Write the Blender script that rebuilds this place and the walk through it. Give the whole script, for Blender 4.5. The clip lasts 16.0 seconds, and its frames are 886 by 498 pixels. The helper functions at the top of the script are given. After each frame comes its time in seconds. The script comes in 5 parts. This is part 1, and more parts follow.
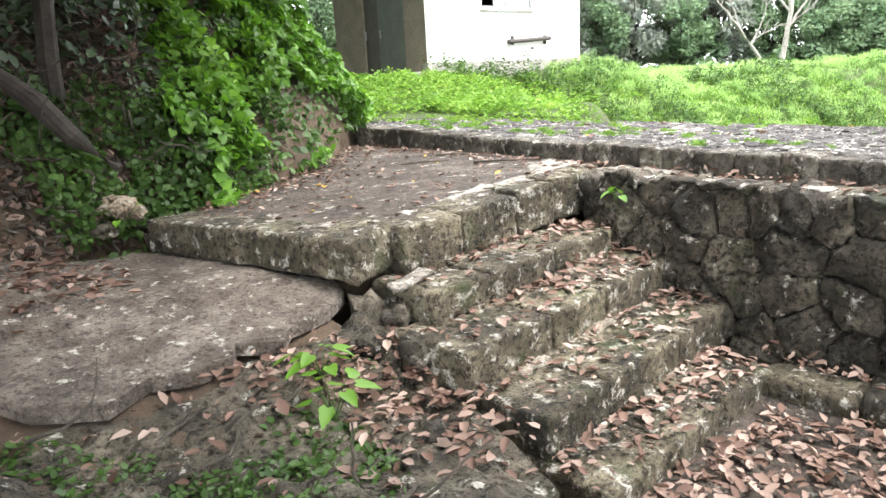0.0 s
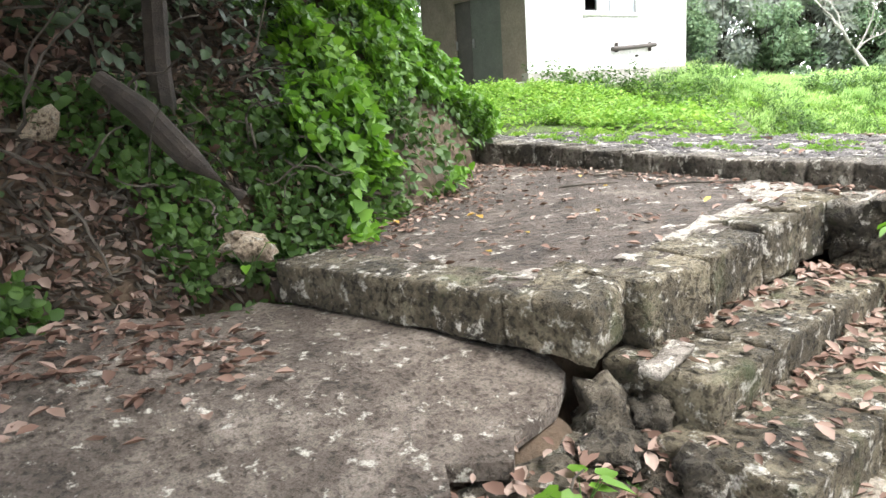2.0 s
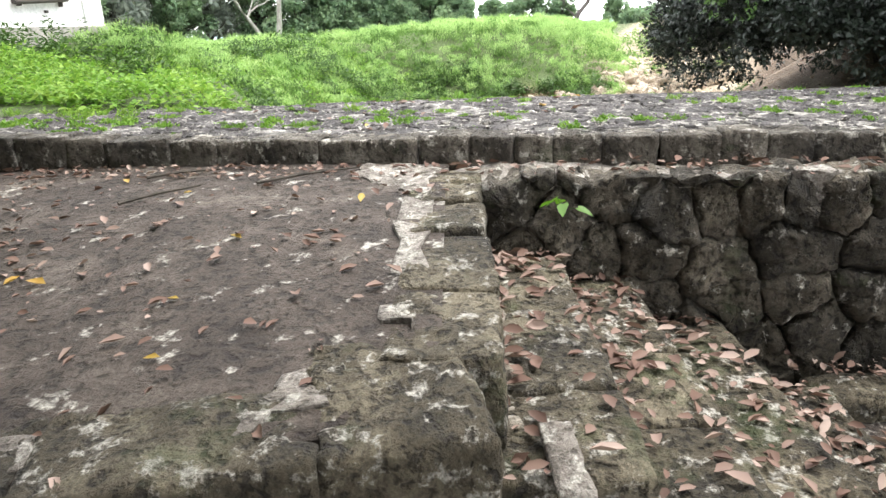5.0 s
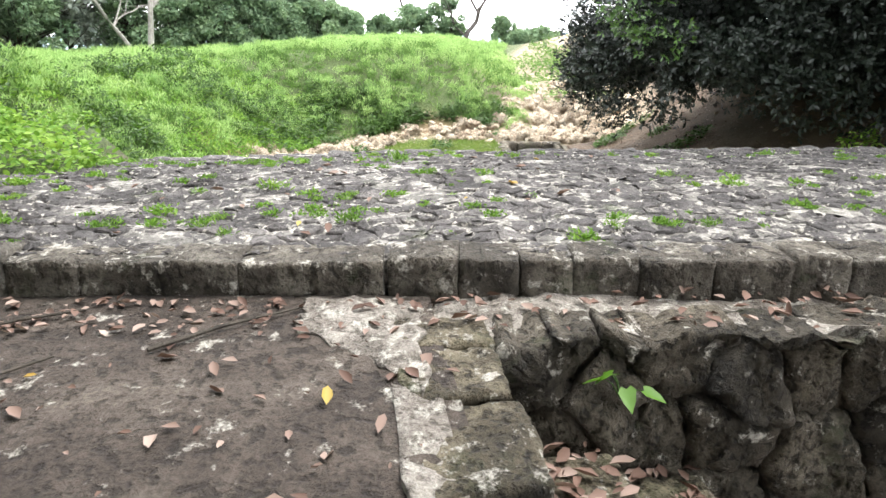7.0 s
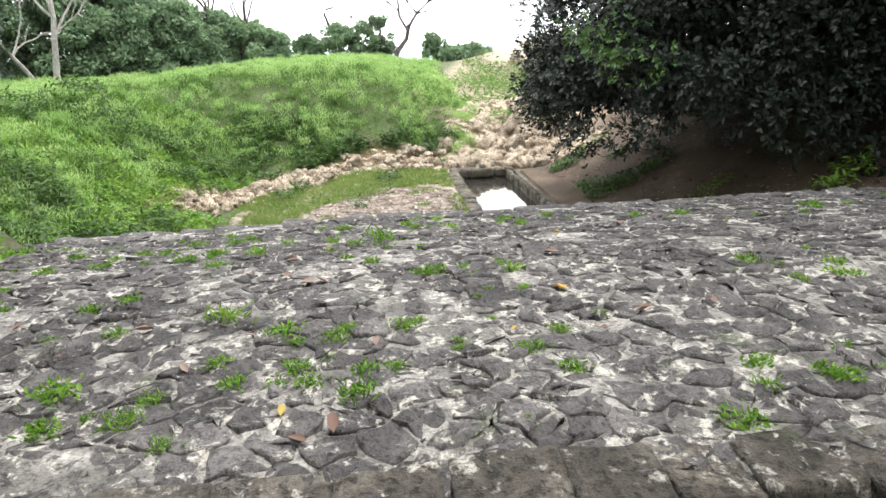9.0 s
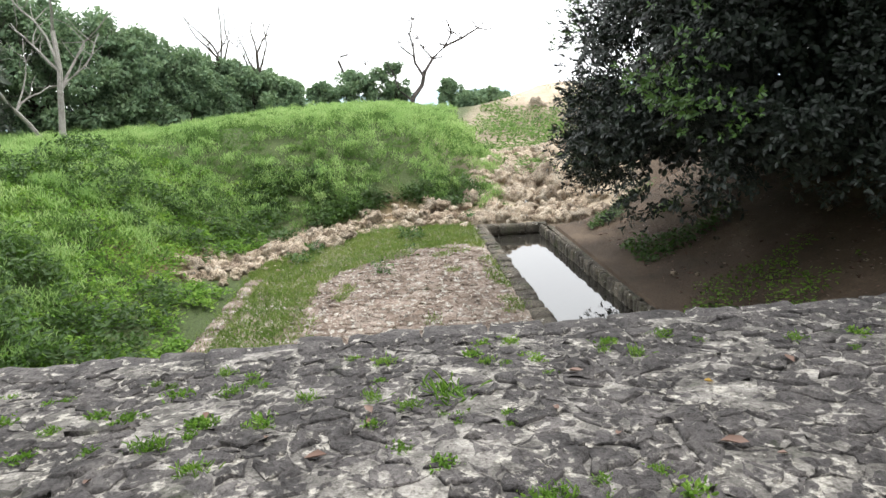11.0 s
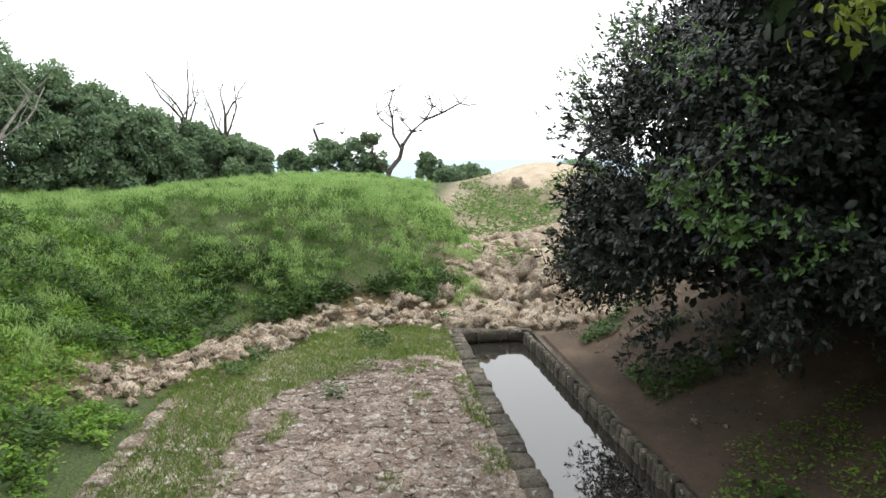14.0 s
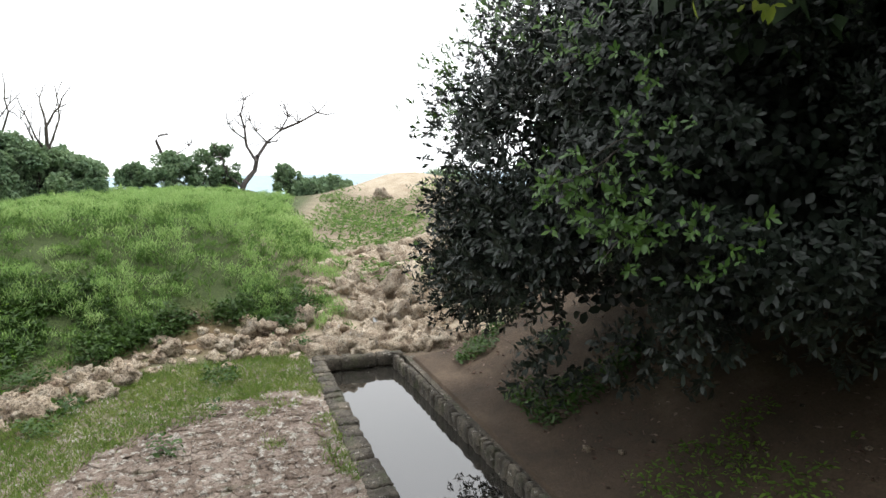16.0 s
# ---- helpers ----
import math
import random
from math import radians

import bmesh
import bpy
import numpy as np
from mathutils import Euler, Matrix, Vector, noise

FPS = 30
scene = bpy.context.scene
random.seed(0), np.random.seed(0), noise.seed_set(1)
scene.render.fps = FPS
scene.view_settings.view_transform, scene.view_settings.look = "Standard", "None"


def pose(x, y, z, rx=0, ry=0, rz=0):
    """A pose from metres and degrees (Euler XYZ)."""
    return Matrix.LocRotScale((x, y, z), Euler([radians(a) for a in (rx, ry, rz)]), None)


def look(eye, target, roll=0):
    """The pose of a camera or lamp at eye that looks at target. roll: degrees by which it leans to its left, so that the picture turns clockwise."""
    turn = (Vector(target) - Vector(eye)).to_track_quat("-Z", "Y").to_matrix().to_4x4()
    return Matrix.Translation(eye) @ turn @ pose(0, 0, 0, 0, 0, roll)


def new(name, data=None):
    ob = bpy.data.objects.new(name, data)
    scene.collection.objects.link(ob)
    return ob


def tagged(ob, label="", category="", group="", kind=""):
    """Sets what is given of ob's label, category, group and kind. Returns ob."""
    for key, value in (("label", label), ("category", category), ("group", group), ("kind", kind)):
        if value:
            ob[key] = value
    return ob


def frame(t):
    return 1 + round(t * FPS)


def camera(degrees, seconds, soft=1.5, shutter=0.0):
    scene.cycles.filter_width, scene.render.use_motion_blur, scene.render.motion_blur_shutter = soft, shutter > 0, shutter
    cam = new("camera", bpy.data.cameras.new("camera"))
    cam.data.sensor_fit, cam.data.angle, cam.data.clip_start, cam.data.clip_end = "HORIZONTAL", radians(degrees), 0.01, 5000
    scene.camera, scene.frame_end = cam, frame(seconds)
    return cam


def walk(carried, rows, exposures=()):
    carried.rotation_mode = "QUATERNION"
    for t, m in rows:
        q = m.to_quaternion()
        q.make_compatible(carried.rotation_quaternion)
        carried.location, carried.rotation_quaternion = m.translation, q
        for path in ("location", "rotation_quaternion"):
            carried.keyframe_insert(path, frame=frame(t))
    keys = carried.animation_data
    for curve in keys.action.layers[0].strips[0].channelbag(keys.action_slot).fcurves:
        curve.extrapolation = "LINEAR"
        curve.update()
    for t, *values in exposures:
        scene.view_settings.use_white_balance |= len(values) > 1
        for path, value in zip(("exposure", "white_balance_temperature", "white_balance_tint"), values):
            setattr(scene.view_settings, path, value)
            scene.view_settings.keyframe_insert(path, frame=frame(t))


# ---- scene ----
cam = camera(65.4, 16.0)
PATH = [
    (0, (-0.027, -0.22, 1.427), (1.107, 1.355, 0.941), -3.2),
    (0.5, (0.017, 0.13, 1.44), (1.031, 1.793, 0.985), -1.2),
    (1, (-0.025, 0.542, 1.422), (1.006, 2.2, 0.988), -4.1),
    (1.5, (-0.085, 0.952, 1.401), (0.954, 2.605, 0.968), -2.9),
    (2, (-0.049, 1.375, 1.391), (0.961, 3.045, 0.957), -3.9),
    (2.5, (-0.008, 1.768, 1.371), (1.257, 3.251, 0.924), -2.9),
    (3, (0.031, 2.143, 1.38), (1.519, 3.394, 0.909), -4.0),
    (3.5, (0.094, 2.489, 1.373), (1.699, 3.596, 0.927), -2.3),
    (4, (0.127, 2.792, 1.393), (1.87, 3.668, 0.955), -5.7),
    (4.5, (0.158, 3.082, 1.462), (2.029, 3.55, 0.933), -2.7),
    (4.7, (0.253, 3.189, 1.447), (2.118, 3.618, 0.865), -2.8),
    (6.8, (1.744, 3.959, 1.726), (3.648, 3.973, 1.115), -0.8),
    (7, (1.878, 4.031, 1.766), (3.784, 4.064, 1.163), -0.5),
    (7.5, (2.249, 4.224, 1.896), (4.17, 4.126, 1.345), -3.3),
    (8, (2.504, 4.364, 2.017), (4.385, 4.195, 1.358), -1.2),
    (8.5, (2.926, 4.445, 2.006), (4.83, 4.322, 1.407), -3.2),
    (9, (3.401, 4.503, 1.97), (5.311, 4.344, 1.4), -2.0),
    (9.5, (3.868, 4.581, 2.009), (5.767, 4.298, 1.447), -1.7),
    (10, (4.34, 4.629, 1.998), (6.26, 4.372, 1.502), -0.2),
    (10.2, (4.508, 4.642, 1.994), (6.434, 4.431, 1.498), -0.9),
    (12.3, (6.197, 4.826, 2.36), (8.15, 4.71, 1.947), -4.4),
    (12.5, (6.384, 4.81, 2.391), (8.34, 4.658, 2.003), -4.1),
    (13, (6.751, 4.779, 2.41), (8.707, 4.56, 2.054), 0.2),
    (13.5, (7.171, 4.64, 2.388), (9.141, 4.462, 2.09), 0.9),
    (14, (7.607, 4.468, 2.378), (9.578, 4.254, 2.114), 0.1),
    (14.5, (7.968, 4.372, 2.315), (9.927, 4.058, 2.061), 1.6),
    (15, (8.382, 4.216, 2.291), (10.328, 3.82, 2.054), 1.5),
    (15.5, (8.735, 4.142, 2.247), (10.663, 3.66, 2.021), -0.0),
    (16, (9.021, 4.116, 2.222), (10.918, 3.525, 1.993), -0.9),
]
EXPOSURES = [(0.0, 2.0), (3.0, 2.02), (4.5, 1.5), (7.0, 1.38), (8.5, 1.05), (9.5, 0.75), (10.0, 0.63), (12.5, 0.25), (14.5, 0.05), (16.0, 0.05)]
walk(cam, [(t, look(eye, target, roll)) for t, eye, target, roll in PATH], EXPOSURES)

# ---- world and sun: bright overcast ----
world = bpy.data.worlds.new("overcast_sky")
scene.world = world
world.use_nodes = True
wn, wl = world.node_tree.nodes, world.node_tree.links
sky = wn.new("ShaderNodeTexSky")
sky.sky_type = "NISHITA"
sky.sun_disc = False
sky.sun_elevation, sky.sun_rotation = radians(58), radians(60)
sky.air_density, sky.dust_density, sky.ozone_density = 1.0, 1.0, 1.0
grey = wn.new("ShaderNodeHueSaturation")
grey.inputs["Saturation"].default_value = 0.12
wl.new(sky.outputs[0], grey.inputs["Color"])
cloud = wn.new("ShaderNodeMix")
cloud.data_type = "RGBA"
cloud.inputs[0].default_value = 0.75
cloud.inputs[7].default_value = (13.5, 13.8, 14.2, 1)
wl.new(grey.outputs[0], cloud.inputs[6])
wl.new(cloud.outputs[2], wn["Background"].inputs["Color"])
wn["Background"].inputs["Strength"].default_value = 0.15
sun = new("sun", bpy.data.lights.new("sun", "SUN"))
sun.data.energy, sun.data.angle, sun.data.color = 1.9, radians(25), (1.0, 0.97, 0.92)
sun.matrix_world = look((9, -16, 38), (0, 0, 0))


# ---- materials ----
def mat(name):
    m = bpy.data.materials.new(name)
    m.use_nodes = True
    return m, m.node_tree.nodes, m.node_tree.links, m.node_tree.nodes["Principled BSDF"]


def ramp(n, l, src, stops):
    r = n.new("ShaderNodeValToRGB")
    el = r.color_ramp.elements
    el[0].position, el[0].color = stops[0][0], (*stops[0][1], 1)
    el[1].position, el[1].color = stops[-1][0], (*stops[-1][1], 1)
    for p, c in stops[1:-1]:
        e = el.new(p)
        e.color = (*c, 1)
    l.new(src, r.inputs[0])
    return r.outputs[0]


def noise_tex(n, l, co, scale, detail=6, rough=0.6):
    t = n.new("ShaderNodeTexNoise")
    t.inputs["Scale"].default_value, t.inputs["Detail"].default_value, t.inputs["Roughness"].default_value = scale, detail, rough
    l.new(co, t.inputs["Vector"])
    return t.outputs["Fac"]


def mix(n, l, a, b, fac, kind="MIX"):
    m = n.new("ShaderNodeMix")
    m.data_type, m.blend_type = "RGBA", kind
    for sock, v in ((m.inputs[6], a), (m.inputs[7], b), (m.inputs[0], fac)):
        if hasattr(v, "is_linked"):
            l.new(v, sock)
        elif isinstance(v, (int, float)):
            sock.default_value = v
        else:
            sock.default_value = (*v, 1)
    return m.outputs[2]


def maths(n, l, op, a, b=0.0):
    m = n.new("ShaderNodeMath")
    m.operation = op
    for sock, v in ((m.inputs[0], a), (m.inputs[1], b)):
        if hasattr(v, "is_linked"):
            l.new(v, sock)
        else:
            sock.default_value = v
    return m.outputs[0]


def stone(name, dark, mid, light, pale=0.5, moss=0.0, bump=0.6, random_tone=0.25, fine=1.0, pits=0.5):
    """Weathered coral limestone: two scales of tone, pale lime bloom, pits with crevice shade in their colour, a little
    moss.
    """
    m, n, l, b = mat(name)
    co = n.new("ShaderNodeTexCoord").outputs["Object"]
    geo = n.new("ShaderNodeNewGeometry")
    pos = geo.outputs["Position"]
    big = noise_tex(n, l, pos, 3.0 * fine, 8, 0.65)
    col = ramp(n, l, big, [(0.3, dark), (0.5, mid), (0.72, light)])
    spots = noise_tex(n, l, pos, 9.0 * fine, 10, 0.7)
    bloom = ramp(n, l, spots, [(pale, (0, 0, 0)), (pale + 0.07, (1, 1, 1))])
    col = mix(n, l, col, (0.56, 0.53, 0.47), bloom)
    fine_n = noise_tex(n, l, pos, 55.0 * fine, 8, 0.7)
    grain = ramp(n, l, fine_n, [(0.32, (0.35, 0.35, 0.35)), (0.6, (1.15, 1.15, 1.15))])
    col = mix(n, l, col, grain, 0.75, "MULTIPLY")
    vor = n.new("ShaderNodeTexVoronoi")
    vor.inputs["Scale"].default_value = 38 * fine
    l.new(pos, vor.inputs["Vector"])
    # hole and pit also multiply the colour, painting crevice shade into the hollows
    hole = ramp(n, l, vor.outputs["Distance"], [(0.05, (0.3, 0.28, 0.25)), (0.3, (1, 1, 1))])
    col = mix(n, l, col, hole, pits, "MULTIPLY")
    pit_n = noise_tex(n, l, pos, 24.0 * fine, 3, 0.55)
    pit = ramp(n, l, pit_n, [(0.36, (0.22, 0.2, 0.17)), (0.47, (1, 1, 1))])
    col = mix(n, l, col, pit, pits, "MULTIPLY")
    if random_tone:
        info = n.new("ShaderNodeObjectInfo")
        tone = ramp(n, l, info.outputs["Random"], [(0.0, (1 - random_tone,) * 3), (1.0, (1 + random_tone * 0.7,) * 3)])
        col = mix(n, l, col, tone, 1.0, "MULTIPLY")
    if moss:
        mz = noise_tex(n, l, pos, 2.2, 6, 0.7)
        mk = ramp(n, l, mz, [(0.62 - moss * 0.2, (0, 0, 0)), (0.75 - moss * 0.2, (1, 1, 1))])
        col = mix(n, l, col, (0.05, 0.075, 0.02), maths(n, l, "MULTIPLY", mk, 0.55))
    l.new(col, b.inputs["Base Color"])
    b.inputs["Roughness"].default_value = 0.92
    h = maths(n, l, "ADD", maths(n, l, "MULTIPLY", spots, 1.2), maths(n, l, "MULTIPLY", fine_n, 0.5))
    h = maths(n, l, "ADD", maths(n, l, "ADD", h, maths(n, l, "MULTIPLY", hole, 0.2)), maths(n, l, "MULTIPLY", pit, 0.6 * pits))
    bp = n.new("ShaderNodeBump")
    bp.inputs["Strength"].default_value, bp.inputs["Distance"].default_value = bump, 0.045
    l.new(h, bp.inputs["Height"])
    l.new(bp.outputs[0], b.inputs["Normal"])
    return m


def simple(name, c1, c2, scale=8.0, rough=0.8, bump=0.3, metal=0.0, dist=0.01):
    m, n, l, b = mat(name)
    pos = n.new("ShaderNodeNewGeometry").outputs["Position"]
    a = noise_tex(n, l, pos, scale, 8, 0.65)
    f = noise_tex(n, l, pos, scale * 9, 6, 0.6)
    col = ramp(n, l, a, [(0.3, c1), (0.7, c2)])
    col = mix(n, l, col, ramp(n, l, f, [(0.3, (0.65, 0.65, 0.65)), (0.65, (1.1, 1.1, 1.1))]), 0.7, "MULTIPLY")
    l.new(col, b.inputs["Base Color"])
    b.inputs["Roughness"].default_value, b.inputs["Metallic"].default_value = rough, metal
    bp = n.new("ShaderNodeBump")
    bp.inputs["Strength"].default_value, bp.inputs["Distance"].default_value = bump, dist
    l.new(maths(n, l, "ADD", a, f), bp.inputs["Height"])
    l.new(bp.outputs[0], b.inputs["Normal"])
    return m


def leafy(name, c1, c2, c3, rough=0.5, through_light=0.35, spec=0.5):
    """Leaves: each one its own tone, part of the light passes through."""
    m, n, l, b = mat(name)
    geo = n.new("ShaderNodeNewGeometry")
    big = noise_tex(n, l, geo.outputs["Position"], 0.9, 4, 0.6)
    r = maths(n, l, "ADD", maths(n, l, "MULTIPLY", geo.outputs["Random Per Island"], 0.5), maths(n, l, "MULTIPLY", maths(n, l, "SUBTRACT", big, 0.22), 1.0))
    col = ramp(n, l, r, [(0.1, c1), (0.5, c2), (0.92, c3)])
    l.new(col, b.inputs["Base Color"])
    b.inputs["Roughness"].default_value = rough
    b.inputs["Specular IOR Level"].default_value = spec
    tr = n.new("ShaderNodeBsdfTranslucent")
    l.new(mix(n, l, col, (1.0, 1.0, 0.35), 0.25, "MULTIPLY"), tr.inputs["Color"])
    ms = n.new("ShaderNodeMixShader")
    ms.inputs[0].default_value = through_light
    l.new(b.outputs[0], ms.inputs[1])
    l.new(tr.outputs[0], ms.inputs[2])
    l.new(ms.outputs[0], n["Material Output"].inputs["Surface"])
    return m


KERB_STONE = stone("kerb_limestone", (0.026, 0.022, 0.017), (0.105, 0.09, 0.072), (0.31, 0.28, 0.235), 0.56, 0.15, 0.9, 0.35, 1.0, 0.6)
STEP_STONE = stone("step_limestone", (0.018, 0.015, 0.01), (0.098, 0.081, 0.052), (0.33, 0.285, 0.2), 0.55, 0.3, 1.0, 0.25, 1.0, 0.8)
WALL_STONE = stone("rubble_limestone", (0.02, 0.017, 0.012), (0.085, 0.071, 0.052), (0.25, 0.215, 0.165), 0.585, 0.2, 1.0, 0.4, 1.0, 0.75)
PATH_STONE = stone("path_limestone", (0.046, 0.042, 0.042), (0.098, 0.09, 0.089), (0.22, 0.202, 0.193), 0.565, 0.05, 0.6, 0.3, 1.3, 0.55)
PATH_BED = stone("path_lime_mortar", (0.075, 0.069, 0.064), (0.195, 0.183, 0.167), (0.54, 0.51, 0.47), 0.535, 0.05, 0.6, 0.0, 1.3, 0.5)
TERRACE_STONE = stone("terrace_limestone", (0.12, 0.085, 0.065), (0.265, 0.2, 0.158), (0.47, 0.39, 0.33), 0.53, 0.12, 0.9, 0.2, 0.8, 0.5)
TERRACE_BED = stone("terrace_earth_joint", (0.14, 0.10, 0.078), (0.30, 0.235, 0.185), (0.52, 0.45, 0.38), 0.53, 0.15, 0.8, 0.0, 1.0, 0.4)
POOL_STONE = stone("pool_limestone", (0.055, 0.047, 0.038), (0.125, 0.108, 0.085), (0.25, 0.215, 0.165), 0.6, 0.4, 0.8)
PALE_ROCK = stone("pale_coral_rock", (0.2, 0.13, 0.085), (0.5, 0.405, 0.3), (0.74, 0.65, 0.52), 0.58, 0.0, 1.0, 0.3, 1.0, 0.7)
CONCRETE = stone("worn_concrete", (0.058, 0.045, 0.036), (0.145, 0.117, 0.096), (0.31, 0.267, 0.23), 0.575, 0.0, 0.9, 0.0, 1.2, 0.55)
SLAB_TOP = stone("landing_earth_concrete", (0.034, 0.025, 0.02), (0.072, 0.055, 0.044), (0.17, 0.14, 0.115), 0.585, 0.0, 0.9, 0.0, 0.7, 0.6)
MORTAR = stone("pale_mortar", (0.16, 0.13, 0.10), (0.28, 0.24, 0.19), (0.42, 0.38, 0.32), 0.55, 0.0, 0.8, 0.0, 1.2, 0.4)
BARK = simple("grey_bark", (0.035, 0.03, 0.024), (0.11, 0.093, 0.075), 12, 0.9, 0.8)
PALE_BARK = simple("bleached_bark", (0.22, 0.20, 0.18), (0.42, 0.40, 0.37), 8, 0.9, 0.5)
DARK_BARK = simple("dead_wood", (0.05, 0.042, 0.04), (0.12, 0.10, 0.095), 10, 0.9, 0.5)
# darkest of the barks, for the log and the snag
DEEP_BARK = simple("dark_brown_bark", (0.014, 0.012, 0.01), (0.055, 0.043, 0.034), 9, 0.9, 0.9)
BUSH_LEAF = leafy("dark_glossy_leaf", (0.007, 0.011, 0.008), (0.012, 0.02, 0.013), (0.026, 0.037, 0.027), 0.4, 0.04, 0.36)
BUSH_YOUNG = leafy("young_bush_leaf", (0.036, 0.09, 0.015), (0.068, 0.15, 0.026), (0.11, 0.2, 0.042), 0.45, 0.2)
FOREST_LEAF = leafy("forest_leaf", (0.016, 0.032, 0.012), (0.028, 0.055, 0.018), (0.05, 0.09, 0.03), 0.5, 0.2)
# next two: leaf colours lightened and greyed to stand in for distance haze
HAZY_WOOD_LEAF = leafy("hazy_wood_leaf", (0.11, 0.18, 0.115), (0.19, 0.28, 0.17), (0.30, 0.40, 0.24), 0.8, 0.4, 0.2)
HAZY_PINE_LEAF = leafy("hazy_casuarina_needle", (0.17, 0.205, 0.185), (0.25, 0.285, 0.25), (0.35, 0.38, 0.32), 0.85, 0.4, 0.2)
VINE_LEAF = leafy("vine_leaf", (0.045, 0.12, 0.01), (0.1, 0.235, 0.018), (0.2, 0.39, 0.04), 0.5, 0.45)
HERB_LEAF = leafy("herb_leaf", (0.026, 0.062, 0.011), (0.05, 0.11, 0.019), (0.09, 0.17, 0.033), 0.55, 0.35)
GRASS = leafy("meadow_weed", (0.06, 0.12, 0.035), (0.12, 0.22, 0.06), (0.23, 0.35, 0.11), 0.7, 0.45, 0.2)
PLUME = leafy("meadow_plume", (0.17, 0.31, 0.10), (0.31, 0.48, 0.17), (0.49, 0.62, 0.29), 0.75, 0.5, 0.2)
WEED = leafy("slope_weed", (0.075, 0.16, 0.025), (0.16, 0.31, 0.045), (0.31, 0.46, 0.09), 0.6, 0.4, 0.25)
DEAD_LEAF = leafy("fallen_leaf", (0.06, 0.034, 0.026), (0.18, 0.11, 0.085), (0.45, 0.35, 0.3), 0.7, 0.1, 0.25)
YELLOW_LEAF = leafy("yellowed_leaf", (0.35, 0.26, 0.04), (0.42, 0.31, 0.06), (0.45, 0.2, 0.04), 0.6, 0.2)


def ground_mat():
    """Earth under weeds, sand where the mound is, litter-brown soil under the trees."""
    m, n, l, b = mat("ground_earth")
    pos = n.new("ShaderNodeNewGeometry").outputs["Position"]
    big = noise_tex(n, l, pos, 1.1, 8, 0.65)
    fine = noise_tex(n, l, pos, 26, 8, 0.7)
    soil = ramp(n, l, big, [(0.3, (0.055, 0.038, 0.025)), (0.55, (0.11, 0.076, 0.05)), (0.75, (0.19, 0.136, 0.092))])
    green = ramp(n, l, fine, [(0.3, (0.03, 0.05, 0.014)), (0.65, (0.09, 0.125, 0.036))])
    sand = ramp(n, l, big, [(0.3, (0.42, 0.33, 0.23)), (0.7, (0.62, 0.53, 0.40))])
    at = n.new("ShaderNodeAttribute")
    at.attribute_name = "cover"
    sep = n.new("ShaderNodeSeparateColor")
    l.new(at.outputs["Color"], sep.inputs[0])
    col = mix(n, l, soil, green, sep.outputs[1])
    col = mix(n, l, col, ramp(n, l, big, [(0.3, (0.24, 0.13, 0.08)), (0.7, (0.42, 0.27, 0.18))]), sep.outputs[2])
    col = mix(n, l, col, sand, sep.outputs[0])
    col = mix(n, l, col, ramp(n, l, fine, [(0.3, (0.5, 0.5, 0.5)), (0.65, (1.15, 1.15, 1.15))]), 0.8, "MULTIPLY")
    l.new(col, b.inputs["Base Color"])
    b.inputs["Roughness"].default_value = 0.95
    bp = n.new("ShaderNodeBump")
    bp.inputs["Strength"].default_value, bp.inputs["Distance"].default_value = 0.7, 0.05
    l.new(maths(n, l, "ADD", fine, big), bp.inputs["Height"])
    l.new(bp.outputs[0], b.inputs["Normal"])
    return m


GROUND = ground_mat()


def water_mat(name, col, rough, scale, strength):
    m, n, l, b = mat(name)
    b.inputs["Base Color"].default_value = (*col, 1)
    b.inputs["Roughness"].default_value = rough
    b.inputs["IOR"].default_value = 1.8
    b.inputs["Specular IOR Level"].default_value = 0.8
    pos = n.new("ShaderNodeNewGeometry").outputs["Position"]
    bp = n.new("ShaderNodeBump")
    bp.inputs["Strength"].default_value, bp.inputs["Distance"].default_value = strength, 0.01
    l.new(noise_tex(n, l, pos, scale, 3, 0.5), bp.inputs["Height"])
    l.new(bp.outputs[0], b.inputs["Normal"])
    return m


POOL_WATER = water_mat("still_water", (0.03, 0.028, 0.024), 0.015, 3.0, 0.02)
SEA_WATER = simple("sea_water", (0.3, 0.42, 0.5), (0.38, 0.49, 0.56), 0.05, 0.8, 0.1)


# ---- mesh helpers ----
def link(name, bm, material, parent=None, label=""):
    me = bpy.data.meshes.new(name)
    bm.to_mesh(me)
    bm.free()
    return link_mesh(name, me, material, parent, label)


def link_mesh(name, me, material, parent=None, label=""):
    me.materials.append(material)
    ob = new(name, me)
    if parent:
        ob.parent = parent
    if label:
        ob["label"] = label
    return ob


def part(name, bm, material, parent, label=""):
    return link(name, bm, material, parent, label)


def mesh_from(name, verts, faces, smooth=False):
    me = bpy.data.meshes.new(name)
    me.from_pydata([tuple(v) for v in verts], [], [tuple(f) for f in faces])
    if smooth:
        me.shade_smooth()
    return me


def box(bm, x0, x1, y0, y1, z0, z1, bevel=0.0):
    r = bmesh.ops.create_cube(bm, size=1, matrix=Matrix.Translation(((x0 + x1) / 2, (y0 + y1) / 2, (z0 + z1) / 2)) @ Matrix.Diagonal((x1 - x0, y1 - y0, z1 - z0, 1)))
    if bevel:
        ed = list({e for v in r["verts"] for e in v.link_edges})
        bmesh.ops.bevel(bm, geom=ed, offset=bevel, segments=2, affect="EDGES", profile=0.6)
    return bm


def boxed(x0, x1, y0, y1, z0, z1, bevel=0.0):
    return box(bmesh.new(), x0, x1, y0, y1, z0, z1, bevel)


